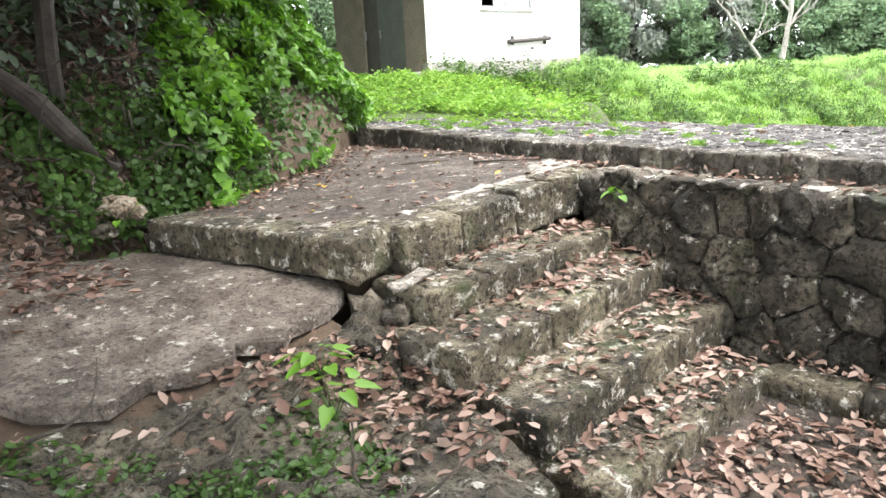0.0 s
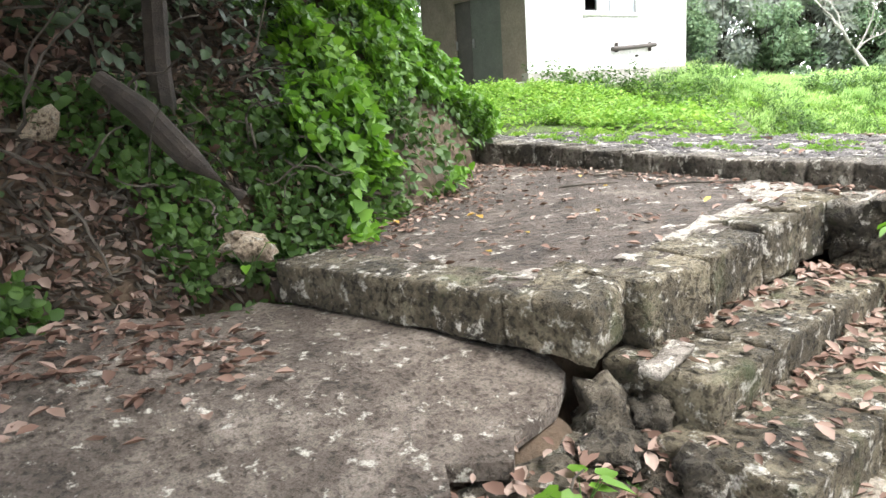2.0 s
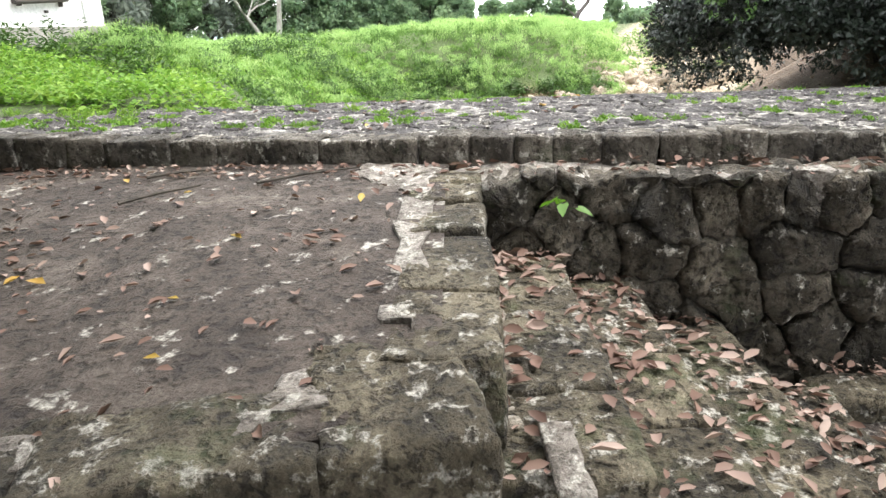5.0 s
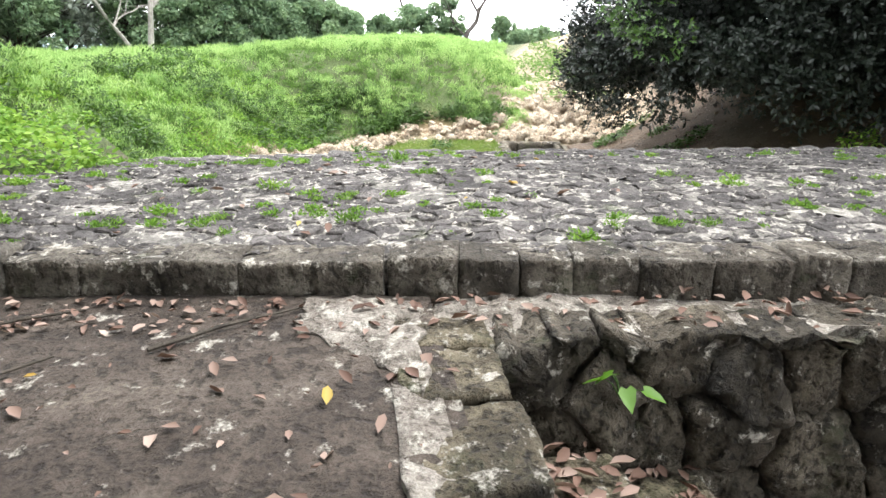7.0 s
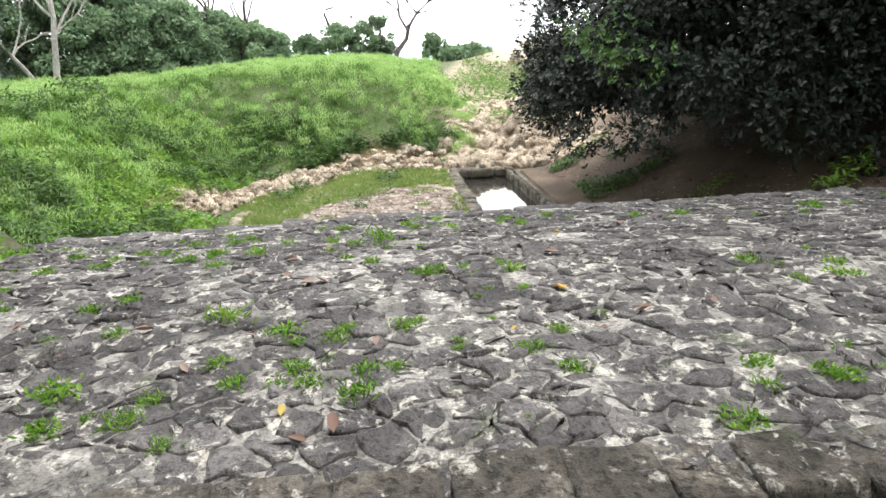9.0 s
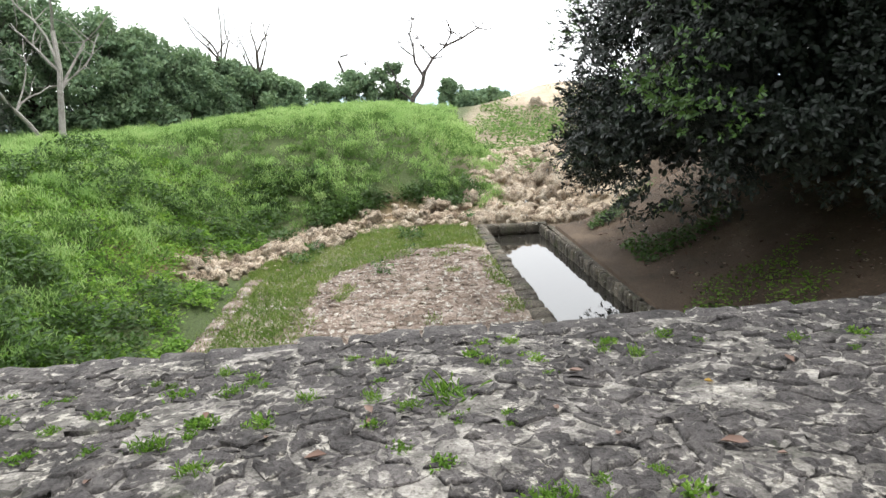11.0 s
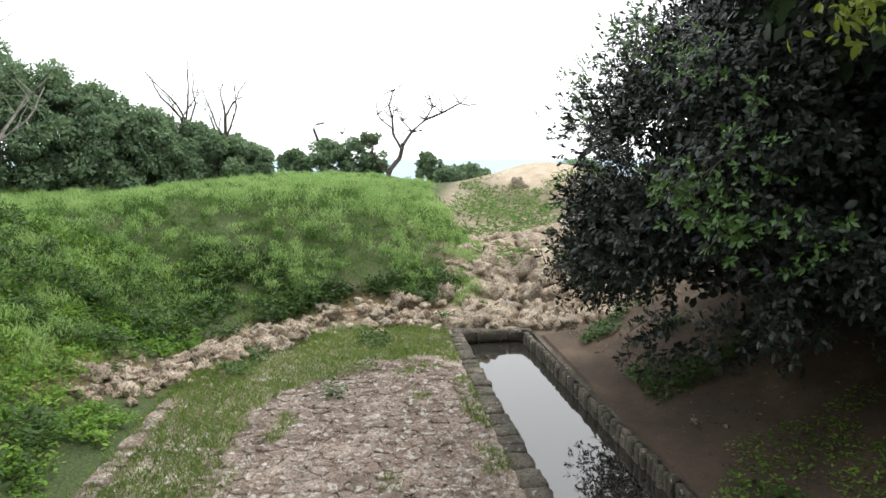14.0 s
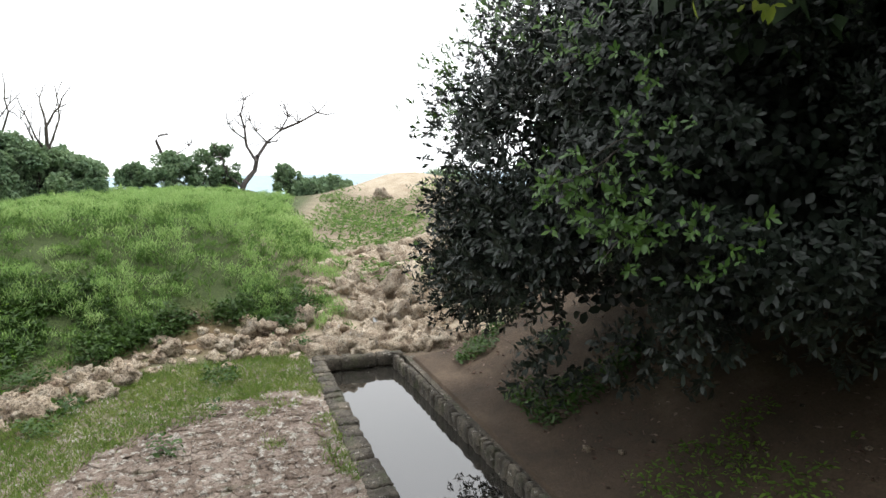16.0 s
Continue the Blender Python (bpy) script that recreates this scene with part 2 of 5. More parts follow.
def rough_block(name, L, W, H, r, amp, res, seed):
    """A worn stone block round its middle: rounded edges, uneven faces."""
    n = [max(2, int(round(d / res))) for d in (L, W, H)]
    half = np.array((L, W, H)) / 2
    key, verts, faces = {}, [], []

    def vid(i, j, k):
        if (i, j, k) not in key:
            p = Vector((-half[0] + L * i / n[0], -half[1] + W * j / n[1], -half[2] + H * k / n[2]))
            c = Vector([max(-half[a] + r, min(half[a] - r, p[a])) for a in range(3)])
            d = p - c
            if d.length > 1e-6:
                p = c + d.normalized() * min(d.length, r)
            q = p + Vector((seed * 3.7, seed * 1.9, seed * 5.3))
            w = noise.noise_vector(q * 3.0) * amp * 1.3 + noise.noise_vector(q * 10.0) * amp * 0.8 + noise.noise_vector(q * 26.0) * amp * 0.7
            key[(i, j, k)] = len(verts)
            verts.append(p + w)
        return key[(i, j, k)]

    for a, b2, c in ((0, 1, 2), (1, 2, 0), (2, 0, 1)):
        for i in range(n[a]):
            for j in range(n[b2]):
                for side in (0, n[c]):
                    ids = []
                    for di, dj in ((0, 0), (1, 0), (1, 1), (0, 1)):
                        g = [0, 0, 0]
                        g[a], g[b2], g[c] = i + di, j + dj, side
                        ids.append(vid(*g))
                    faces.append(ids if side else ids[::-1])
    return mesh_from(name, verts, faces, True)


def cells(pts, poly, k=16):
    """Voronoi cells of the points inside a convex polygon, as lists of 2D corners."""
    pts = np.asarray(pts)
    out = []
    for i, p in enumerate(pts):
        d = ((pts - p) ** 2).sum(1)
        cell = [np.array(q, float) for q in poly]
        for j in np.argsort(d)[1:k + 1]:
            nrm, mid = pts[j] - p, (pts[j] + p) / 2
            nxt = []
            for a in range(len(cell)):
                u, v = cell[a], cell[(a + 1) % len(cell)]
                su, sv = (u - mid) @ nrm, (v - mid) @ nrm
                if su <= 0:
                    nxt.append(u)
                if su * sv < 0:
                    nxt.append(u + (v - u) * su / (su - sv))
            cell = nxt
            if len(cell) < 3:
                break
        if len(cell) >= 3:
            out.append((p, cell))
    return out


def pebble(poly, gap, deep, dome, rnd, rough=0.012, split=0.09, rings=((0.0, 0.1), (0.14, 0.75), (0.45, 1.0))):
    """Vertices and faces of a stone that fills a 2D cell: its edge drawn in by a gap, its face domed and uneven. The third axis points out."""
    c = sum(poly) / len(poly)
    rim = []
    for a in range(len(poly)):
        u, v = poly[a], poly[(a + 1) % len(poly)]
        steps = max(1, int(np.linalg.norm(v - u) / split))
        for s in range(steps):
            rim.append(u + (v - u) * s / steps)
    rim = [q + (c - q) * min(0.45, gap / max(0.02, np.linalg.norm(c - q))) + rnd.normal(0, rough, 2) for q in rim]
    n = len(rim)
    verts, faces = [], []
    tilt = rnd.normal(0, 0.05, 2)
    for shrink, z in ((0.0, -deep), *((s, dome * k) for s, k in rings)):
        for q in rim:
            w = q + (c - q) * shrink
            verts.append((w[0], w[1], z + ((w - c) @ tilt if z > 0 else 0) + (rnd.normal(0, rough * 0.6) if z > 0 else 0)))
    verts.append((c[0], c[1], dome * 1.02))
    for r in range(len(rings)):
        for a in range(n):
            b2 = (a + 1) % n
            faces.append((r * n + a, r * n + b2, (r + 1) * n + b2, (r + 1) * n + a))
    for a in range(n):
        last = len(rings) * n
        faces.append((last + a, last + (a + 1) % n, last + n))
    return verts, faces


def scatter_mesh(name, template, faces, places, xs, ys, zs):
    """One mesh of many copies of a small template, each at a place with its own three axes (arrays n x 3)."""
    t = np.asarray(template, float)
    n, k = len(places), len(t)
    v = places[:, None, :] + t[None, :, 0:1] * xs[:, None, :] + t[None, :, 1:2] * ys[:, None, :] + t[None, :, 2:3] * zs[:, None, :]
    v = v.reshape(-1, 3)
    me = bpy.data.meshes.new(name)
    me.vertices.add(n * k)
    me.vertices.foreach_set("co", v.ravel())
    loops = np.concatenate([np.asarray(f) for f in faces])
    sizes = np.array([len(f) for f in faces])
    al = (loops[None, :] + (np.arange(n) * k)[:, None]).ravel()
    starts = np.concatenate([[0], np.cumsum(np.tile(sizes, n))[:-1]])
    me.loops.add(len(al))
    me.loops.foreach_set("vertex_index", al.astype(np.int32))
    me.polygons.add(len(starts))
    me.polygons.foreach_set("loop_start", starts.astype(np.int32))
    me.update(calc_edges=True)
    return me


def axes(along, up, length, width):
    """Length, width and up axes for scattered leaves."""
    x = along / np.linalg.norm(along, axis=1, keepdims=True)
    y = np.cross(up, x)
    y /= np.linalg.norm(y, axis=1, keepdims=True) + 1e-9
    z = np.cross(x, y)
    return x * length[:, None], y * width[:, None], z * length[:, None]


OVAL = ([(0, 0, 0), (0.35, 0.5, 0.06), (0.75, 0.42, 0.03), (1, 0, -0.08), (0.75, -0.42, 0.03), (0.35, -0.5, 0.06), (0.5, 0, -0.03)],
        [(0, 6, 1), (1, 6, 2), (2, 6, 3), (3, 6, 4), (4, 6, 5), (5, 6, 0)])
DIAMOND = ([(0, 0, 0), (0.5, 0.5, 0.05), (1, 0, -0.1), (0.5, -0.5, 0.05)], [(0, 3, 2, 1)])
SPOON = ([(0, 0, 0), (0.6, 0.42, 0.1), (1, 0.12, 0.05), (1, -0.12, 0.05), (0.6, -0.42, 0.1)], [(0, 4, 3, 2, 1)])
HEART = ([(0, 0, 0), (-0.12, 0.3, 0.02), (0.15, 0.55, 0.05), (0.6, 0.36, 0.02), (1, 0, -0.1), (0.6, -0.36, 0.02), (0.15, -0.55, 0.05), (-0.12, -0.3, 0.02), (0.4, 0, -0.06)],
         [(0, 8, 2, 1), (2, 8, 3), (3, 8, 4), (4, 8, 5), (5, 8, 6), (6, 8, 0, 7)])
BLADE = ([(0, -0.5, 0), (0, 0.5, 0), (0.55, 0.35, 0.02), (1, 0, 0.12), (0.55, -0.35, 0.02)], [(0, 1, 2, 3, 4)])
CURLED = ([(0, 0, 0), (0.3, 0.45, 0.16), (0.7, 0.4, 0.2), (1, 0, 0.12), (0.7, -0.4, 0.14), (0.3, -0.45, 0.2), (0.5, 0, 0.0)],
          [(0, 6, 1), (1, 6, 2), (2, 6, 3), (3, 6, 4), (4, 6, 5), (5, 6, 0)])


def tube(bm, pts, radii, sides=7):
    """A tapered limb along points."""
    rings = []
    for i, p in enumerate(pts):
        d = (pts[min(i + 1, len(pts) - 1)] - pts[max(i - 1, 0)]).normalized()
        a = d.orthogonal().normalized()
        b2 = d.cross(a)
        rings.append([bm.verts.new(p + (a * math.cos(2 * math.pi * s / sides) + b2 * math.sin(2 * math.pi * s / sides)) * radii[i]) for s in range(sides)])
    for r0, r1 in zip(rings, rings[1:]):
        for s in range(sides):
            bm.faces.new((r0[s], r0[(s + 1) % sides], r1[(s + 1) % sides], r1[s]))
    bm.faces.new(rings[-1])
    bm.faces.new(rings[0][::-1])


def limb(bm, start, direction, length, r0, r1, rnd, wander=0.25, steps=6, lift=0.0, sides=7):
    pts, d = [Vector(start)], Vector(direction).normalized()
    for i in range(steps):
        d = (d + Vector(rnd.normal(0, wander, 3)) + Vector((0, 0, lift))).normalized()
        pts.append(pts[-1] + d * length / steps)
    tube(bm, pts, [r0 + (r1 - r0) * i / steps for i in range(steps + 1)], sides)
    return pts


# ---- terrain ----
def sm(a, b2, v):
    t = min(1.0, max(0.0, (v - a) / (b2 - a)))
    return t * t * (3 - 2 * t)


FOOT = [(-6.0, 4.9), (-0.2, 5.2), (1.0, 5.62), (1.8, 5.75), (2.5, 6.15), (3.5, 7.05), (4.75, 8.35), (5.6, 10.2), (6.6, 13.5), (7.2, 20.0), (7.4, 40.0)]


def bank_distance(x, y):
    """How far a place lies up the bank from its foot (below nought: in front of it)."""
    best, sign = 1e9, -1
    for (ax, ay), (bx, by) in zip(FOOT, FOOT[1:]):
        ex, ey = bx - ax, by - ay
        t = max(0, min(1, ((x - ax) * ex + (y - ay) * ey) / (ex * ex + ey * ey)))
        dx, dy = x - ax - t * ex, y - ay - t * ey
        d = math.hypot(dx, dy)
        if d < best:
            best, sign = d, (1 if ex * dy - ey * dx > 0 else -1)
    return best * sign


def valley(x, y):
    """Distance to the left of the gully's line."""
    return ((x - 22.0) * 0.215 + (y - 1.5) * 0.977)


def gully_floor(x):
    return -1.45 + 0.75 * sm(22.5, 29, x) + 0.55 * sm(29, 38, x) + 0.75 * sm(38, 50, x)


def mound(x, y):
    return math.exp(-((x - 47.5) / 5.0) ** 2 - ((y + 5.6) / 3.2) ** 2)


def lowland(x, y):
    if x < 22.0 and y < 0.79:
        return -1.4 + 0.1 * (0.79 - max(y, -4)) + 2.4 * sm(0.6, -6.6, y) + 2.0 * sm(-6, -14, y)
    if x < 22.0 and y < 2.6:
        return -1.5
    t = math.hypot(max(0, y - 7.8) / 5.2, max(0, x - 22.4) / 7.0)
    hill = sm(0, 1, t)
    crest = 1.27 - 0.42 * sm(9, 14, y)
    if x <= 22.0:
        return -1.5 + (crest + 1.5 - 0.3 * sm(22, 17, x)) * hill
    v, f = valley(x, y), gully_floor(x)
    far = sm(36, 44, x)
    left = hill * (sm(0.3, 4.6 + 0.16 * max(0, x - 24), v) * (1 - far) + (0.35 * sm(0.3, 3, v) + 0.65 * sm(6.3, 8.0, v)) * far)
    right = sm(-0.8, -5.0, v) * sm(21, 26, x)
    z = f + (crest - 0.12 * sm(24, 30, x) - f) * left + (1.3 - f) * right * 0.6
    return z + mound(x, y) * 1.55


def upper(x, y):
    b2 = 6.4 + 0.75 * max(0, 8.0 - x) + 1.0 * sm(7.4, 8.6, x)
    return 0.5 - 0.25 * sm(6.5, 8.5, x) * sm(8.0, 7.0, y) + 0.33 * sm(b2 - 0.1, b2 + 0.7, y) + 0.55 * sm(8.4, 12.5, y)


def ground_z(x, y):
    if x > 48:
        sea = sm(52, 80, x)
        return lowland(x, y) * (1 - sea) - 16 * sea
    b2 = bank_distance(x, y)
    if b2 > 0 and x < 9.0:
        foot = 0.3 + 0.5 * sm(2, 5, x) + 0.75 * sm(8, 13, y)
        z = foot + 1.55 * min(b2, 1.1) + 0.75 * min(max(0, b2 - 1.1), 3.5)
        return z + 0.14 * noise.noise(Vector((x * 1.7, y * 1.7, 0.3))) * min(1, b2 * 3)
    if x < 4.95:
        back = 3.6 if x < 1.7 else 3.87 if x < 2.3 else 3.53 + 0.162 * (x - 2.36) + 0.27
        court = -0.74 if y < back else 0.25
        rise = -0.06 + 0.17 * sm(3.1, 4.4, y) + 0.2 * sm(1.0, -0.1, x) * sm(3.9, 5.0, y)
        if y < 3.4:
            rise = -0.04 - 0.22 * sm(3.4, 2.6, y) * sm(-0.3, 0.5, x) - 0.1 * sm(1.0, 1.9, x)
            rise += 0.05 * noise.noise(Vector((x * 3.1, y * 3.1, 5.1))) + 0.03 * noise.noise(Vector((x * 9, y * 9, 1.1)))
        if x > 2.35:
            return court
        s = sm(1.75, 2.3, x) if y < back else 0
        return rise * (1 - s) + court * s if y < back else min(rise, 0.25)
    if x < 9.25:
        return upper(x, y)
    low = lowland(x, y)
    if y < 6.6:
        return low
    s = sm(8.6, 11.5, x) * (1 - sm(10.5, 13.5, y))
    return upper(x, y) * (1 - s) + low * s if x < 16 else low


EDGE = [(18.4, 8.7), (19.3, 7.8), (20.8, 7.0), (22.3, 6.1), (23.2, 4.4), (23.1, 2.8)]


def edge_offset(x, y):
    """How far a place lies up the slope from the terrace's rubble foot."""
    best = 9.0
    for (ax, ay), (bx, by) in zip(EDGE, EDGE[1:]):
        ex, ey = bx - ax, by - ay
        t = max(0, min(1, ((x - ax) * ex + (y - ay) * ey) / (ex * ex + ey * ey)))
        dx, dy = x - ax - t * ex, y - ay - t * ey
        d = math.hypot(dx, dy) * (1 if ex * dy - ey * dx > 0 else -1)
        if abs(d) < abs(best):
            best = d
    return best


def spread(*runs):
    out = []
    for a, b2, step in runs:
        out += list(np.arange(a, b2 - step * 0.5, step))
    return out


gx = spread((-60, -6, 6), (-6, -2, 0.5), (-2, 5.0, 0.1), (5.0, 9.0, 0.25), (9.0, 26, 0.25), (26, 54, 0.7), (54, 90, 4)) + [90.0, 4.94, 4.97, 9.23, 9.27, 13.05, 13.12]
gy = spread((-90, -10, 8), (-10, -3, 0.6), (-3, 8.5, 0.125), (8.5, 16, 0.3), (16, 40, 1.2), (40, 130, 8)) + [130.0, 0.7, 0.77, 0.8, 2.52, 2.58, 6.58, 6.62]
gx, gy = sorted(set(round(v, 3) for v in gx)), sorted(set(round(v, 3) for v in gy))
verts, cover = [], []
for x in gx:
    for y in gy:
        z = ground_z(x, y)
        if 13.1 < x < 22.15 and 0.78 < y < 2.55:
            z = -2.4
        v = valley(x, y)
        rim = 0.06 * noise.noise(Vector((x * 0.9, y * 0.9, 2.2)))
        if (x > 9 and (y > 7.2 or y < 0.3 or x > 22.2)):
            z += rim
        verts.append((x, y, z))
        gully = sm(2.2, 1.0, v) * sm(-3.6, -2.2, v) * sm(22.0, 22.6, x) * (0.55 + 0.45 * sm(40, 28, x))
        sand = max(gully * 0.8, 0.5 * sm(26, 30, x) * sm(4.2, 3.0, v) * sm(0.6, 1.6, v), min(1, 1.8 * mound(x, y)))
        rubble = sm(22.2, 22.5, x) * sm(23.6, 22.8, x) * sm(-1, 0, y) * 0.3
        green = sm(7.3, 7.8, y) if x > 8.8 else sm(6.4, 7.2, y) * (1 if x > 4.9 else 0)
        if x > 22.2:
            green = max(green, sm(1.6, 2.6, v))
        red = 0.9 * sm(-0.3, 0.5, edge_offset(x, y)) * sm(1.8, 1.0, edge_offset(x, y)) if x > 17 and y > 2.4 else 0
        cover.append((max(sand, rubble), green * (1 - sand), red * (0.5 + 0.7 * noise.noise(Vector((x, y, 8)))), 1))
ny = len(gy)
faces = [(i * ny + j, (i + 1) * ny + j, (i + 1) * ny + j + 1, i * ny + j + 1) for i in range(len(gx) - 1) for j in range(ny - 1)]
me = mesh_from("ground", verts, faces, True)
me.color_attributes.new("cover", "FLOAT_COLOR", "POINT").data.foreach_set("color", np.array(cover, dtype=np.float32).ravel())
ground = tagged(link_mesh("ground", me, GROUND), "brown earth with weeds, pale sand by the gully", "ground", kind="structure")

bm = bmesh.new()
bmesh.ops.create_grid(bm, x_segments=2, y_segments=2, size=1, matrix=Matrix.Translation((2000, 0, -12)) @ Matrix.Diagonal((1950, 3500, 1, 1)))
tagged(link("sea", bm, SEA_WATER), "pale blue-grey sea on the horizon", "sea", kind="structure")


# ---- landing, steps and kerb ----
def fan_slab(name, rim, z_of, depth, material, step=0.12, rough=0.008, seed=1):
    """A thick sheet inside a rim polygon, with an uneven top."""
    xs, ys = [p[0] for p in rim], [p[1] for p in rim]
    bm = bmesh.new()
    f = bm.faces.new([bm.verts.new((p[0], p[1], 0)) for p in rim])
    for axis, lo, hi in ((0, min(xs), max(xs)), (1, min(ys), max(ys))):
        c = lo + step
        while c < hi:
            bmesh.ops.bisect_plane(bm, geom=bm.verts[:] + bm.edges[:] + bm.faces[:], plane_co=(c if axis == 0 else 0, c if axis == 1 else 0, 0), plane_no=(1, 0, 0) if axis == 0 else (0, 1, 0))
            c += step
    bmesh.ops.recalc_face_normals(bm, faces=bm.faces[:])
    if bm.faces[:][0].normal.z < 0:
        bmesh.ops.reverse_faces(bm, faces=bm.faces[:])
    ext = bmesh.ops.extrude_face_region(bm, geom=bm.faces[:])
    top = {g for g in ext["geom"] if isinstance(g, bmesh.types.BMVert)}
    for v in bm.verts:
        z = z_of(v.co.x, v.co.y)
        v.co.z = z + rough * 1.5 * noise.noise(v.co * 2.3 + Vector((seed, 0, 0))) + rough * noise.noise(v.co * 8 + Vector((0, seed, 0))) if v in top else z - depth
    bmesh.ops.recalc_face_normals(bm, faces=bm.faces[:])
    for f in bm.faces:
        f.smooth = abs(f.normal.z) > 0.8
    return bm


def landing_z(x, y):
    return 0.44 + 0.115 * sm(1.5, 4.9, x)


LANDING = [(1.42, 5.28), (1.9, 3.95), (2.3, 3.72), (4.55, 4.1), (4.97, 4.15), (4.97, 6.3), (4.72, 8.5), (3.3, 7.3), (2.4, 6.5), (1.7, 6.1), (1.15, 5.85)]
tagged(link("floor_landing", fan_slab("floor_landing", LANDING, landing_z, 0.3, SLAB_TOP), SLAB_TOP), "trodden earth-brown landing above the steps", "landing", kind="structure")


def lower_z(x, y):
    return 0.03 + 0.17 * sm(3.1, 4.4, y) + 0.2 * sm(1.0, -0.1, x) * sm(3.9, 5.0, y)


BROWN = [(-1.3, 4.55), (-0.75, 4.0), (-0.1, 3.62), (0.1, 3.3), (0.4, 3.12), (0.62, 3.28), (0.85, 3.2), (1.05, 3.25), (1.12, 3.4), (1.35, 3.28), (1.46, 3.42), (1.75, 3.5), (1.95, 3.66), (1.98, 3.85), (1.78, 4.1), (1.35, 5.2), (1.1, 5.55), (0.3, 5.3), (-0.5, 5.3), (-1.3, 5.1)]
tagged(link("floor_slab_broken", fan_slab("slab", BROWN, lower_z, 0.08, CONCRETE, 0.1, 0.006, 4), CONCRETE), "grey-brown concrete slab with a broken ragged edge", "concrete slab", kind="structure")

U = Vector((0.987, 0.16, 0)).normalized()
TURN_U = math.degrees(math.atan2(U.y, U.x))


def row_of_blocks(name, parent, a, b2, widths, depth, top, high, material, seed, amp=0.012, r=0.035, res=0.05, inward=1):
    """Stones end to end from a to b2 (their front top edge), each its own mesh; depth goes to the left of the line when inward is 1."""
    a, b2 = Vector((*a, 0)), Vector((*b2, 0))
    run, total, s = (b2 - a), sum(widths), 0
    d = run.normalized()
    side = Vector((-d.y, d.x, 0)) * inward
    rnd = random.Random(seed)
    for i, w in enumerate(widths):
        L = run.length * w / total
        mid = a + d * (s + L / 2) + side * (depth / 2 + rnd.uniform(-0.012, 0.012))
        s += L
        tz = top(mid.x, mid.y) if callable(top) else top
        me = rough_block(name, L - 0.005, depth, high, r, amp, res, seed + i)
        ob = link_mesh(name, me, material, parent)
        ob.matrix_basis = pose(mid.x, mid.y, tz - high / 2 + rnd.uniform(-0.008, 0.008), rnd.uniform(-1.2, 1.2), rnd.uniform(-1.2, 1.2), math.degrees(math.atan2(d.y, d.x)) + rnd.uniform(-0.8, 0.8))


# front edge of the landing: worn blocks, the corner one larger
edge = tagged(new("landing_edge"), "rounded weathered limestone blocks edging the landing", "stone edge", kind="structure")
row_of_blocks("edge_stone", edge, (1.2, 5.45), (1.80, 3.935), (0.22, 0.62, 0.68), 0.42, 0.462, 0.26, STEP_STONE, 11, 0.015, 0.022, 0.03, 1)
row_of_blocks("corner_stone", edge, (1.80, 3.95), (1.98, 3.5), (1,), 0.62, 0.46, 0.29, STEP_STONE, 21, 0.02, 0.035, 0.03, 1)
row_of_blocks("edge_stone", edge, (2.36, 3.53), (4.74, 3.915), (0.55, 0.66, 0.5, 0.4, 0.3), 0.40, lambda x, y: landing_z(x, y) + 0.01, 0.36, STEP_STONE, 31, 0.015, 0.022, 0.03)

# pale lime patches where landing and edge stones meet
PATCH = stone("lime_patch", (0.1, 0.084, 0.07), (0.25, 0.22, 0.19), (0.5, 0.46, 0.41), 0.52, 0.0, 0.9, 0.0, 1.0, 0.5)


def lime_patch(pts, seed):
    rnd = random.Random(seed)
    rim = []
    for k in range(len(pts)):
        (x0, y0), (x1, y1) = pts[k], pts[(k + 1) % len(pts)]
        for s in range(7):
            f = s / 7
            rim.append((x0 + (x1 - x0) * f + rnd.uniform(-0.035, 0.035), y0 + (y1 - y0) * f + rnd.uniform(-0.035, 0.035)))
    bm = fan_slab("patch", rim, lambda x, y: landing_z(x, y) + 0.009, 0.04, PATCH, 0.04, 0.02, seed)
    part("lime_patch", bm, PATCH, edge, "pale worn lime patch")


lime_patch([(4.05, 4.12), (4.9, 4.22), (4.93, 4.75), (4.55, 4.7), (4.35, 4.4)], 1)
lime_patch([(1.55, 5.0), (1.8, 4.35), (1.92, 4.4), (1.72, 5.0)], 2)
lime_patch([(2.55, 3.86), (4.3, 4.12), (4.3, 4.26), (2.6, 4.02)], 3)
lime_patch([(1.86, 4.22), (2.1, 3.98), (2.4, 3.95), (2.2, 4.2)], 4)

STEPS = [((2.24, 3.06), (4.30, 3.40), 0.15, 0.46, (0.55, 0.75, 0.8)), ((2.12, 2.58), (4.46, 2.99), -0.06, 0.5, (0.8, 0.6, 0.9)),
         ((2.24, 2.09), (4.50, 2.46), -0.31, 0.52, (0.6, 0.9, 0.8)), ((2.25, 1.66), (4.15, 1.95), -0.55, 0.5, (0.7, 0.6, 0.7))]
for i, (a, b2, top, deep, widths) in enumerate(STEPS):
    st = tagged(new("stone_step"), "mossy limestone step of long worn blocks with pale mortar joints", "step", "steps up to the landing", "structure")
    row_of_blocks("step_block", st, a, b2, widths, deep + 0.12, top, 0.30, STEP_STONE, 41 + 5 * i, 0.012, 0.022, 0.03)
    mid = (Vector((*a, 0)) + Vector((*b2, 0))) / 2 + Vector((-U.y, U.x, 0)) * (deep - 0.02)
    L = (Vector(b2) - Vector(a)).length
    ob = link_mesh("mortar", rough_block("mortar", L * 0.7, 0.12, 0.05, 0.02, 0.03, 0.035, 81 + i), MORTAR, st, "pale lime mortar behind the tread")
    top -= 0.02
    ob.matrix_basis = pose(mid.x, mid.y, top, 0, 0, TURN_U)

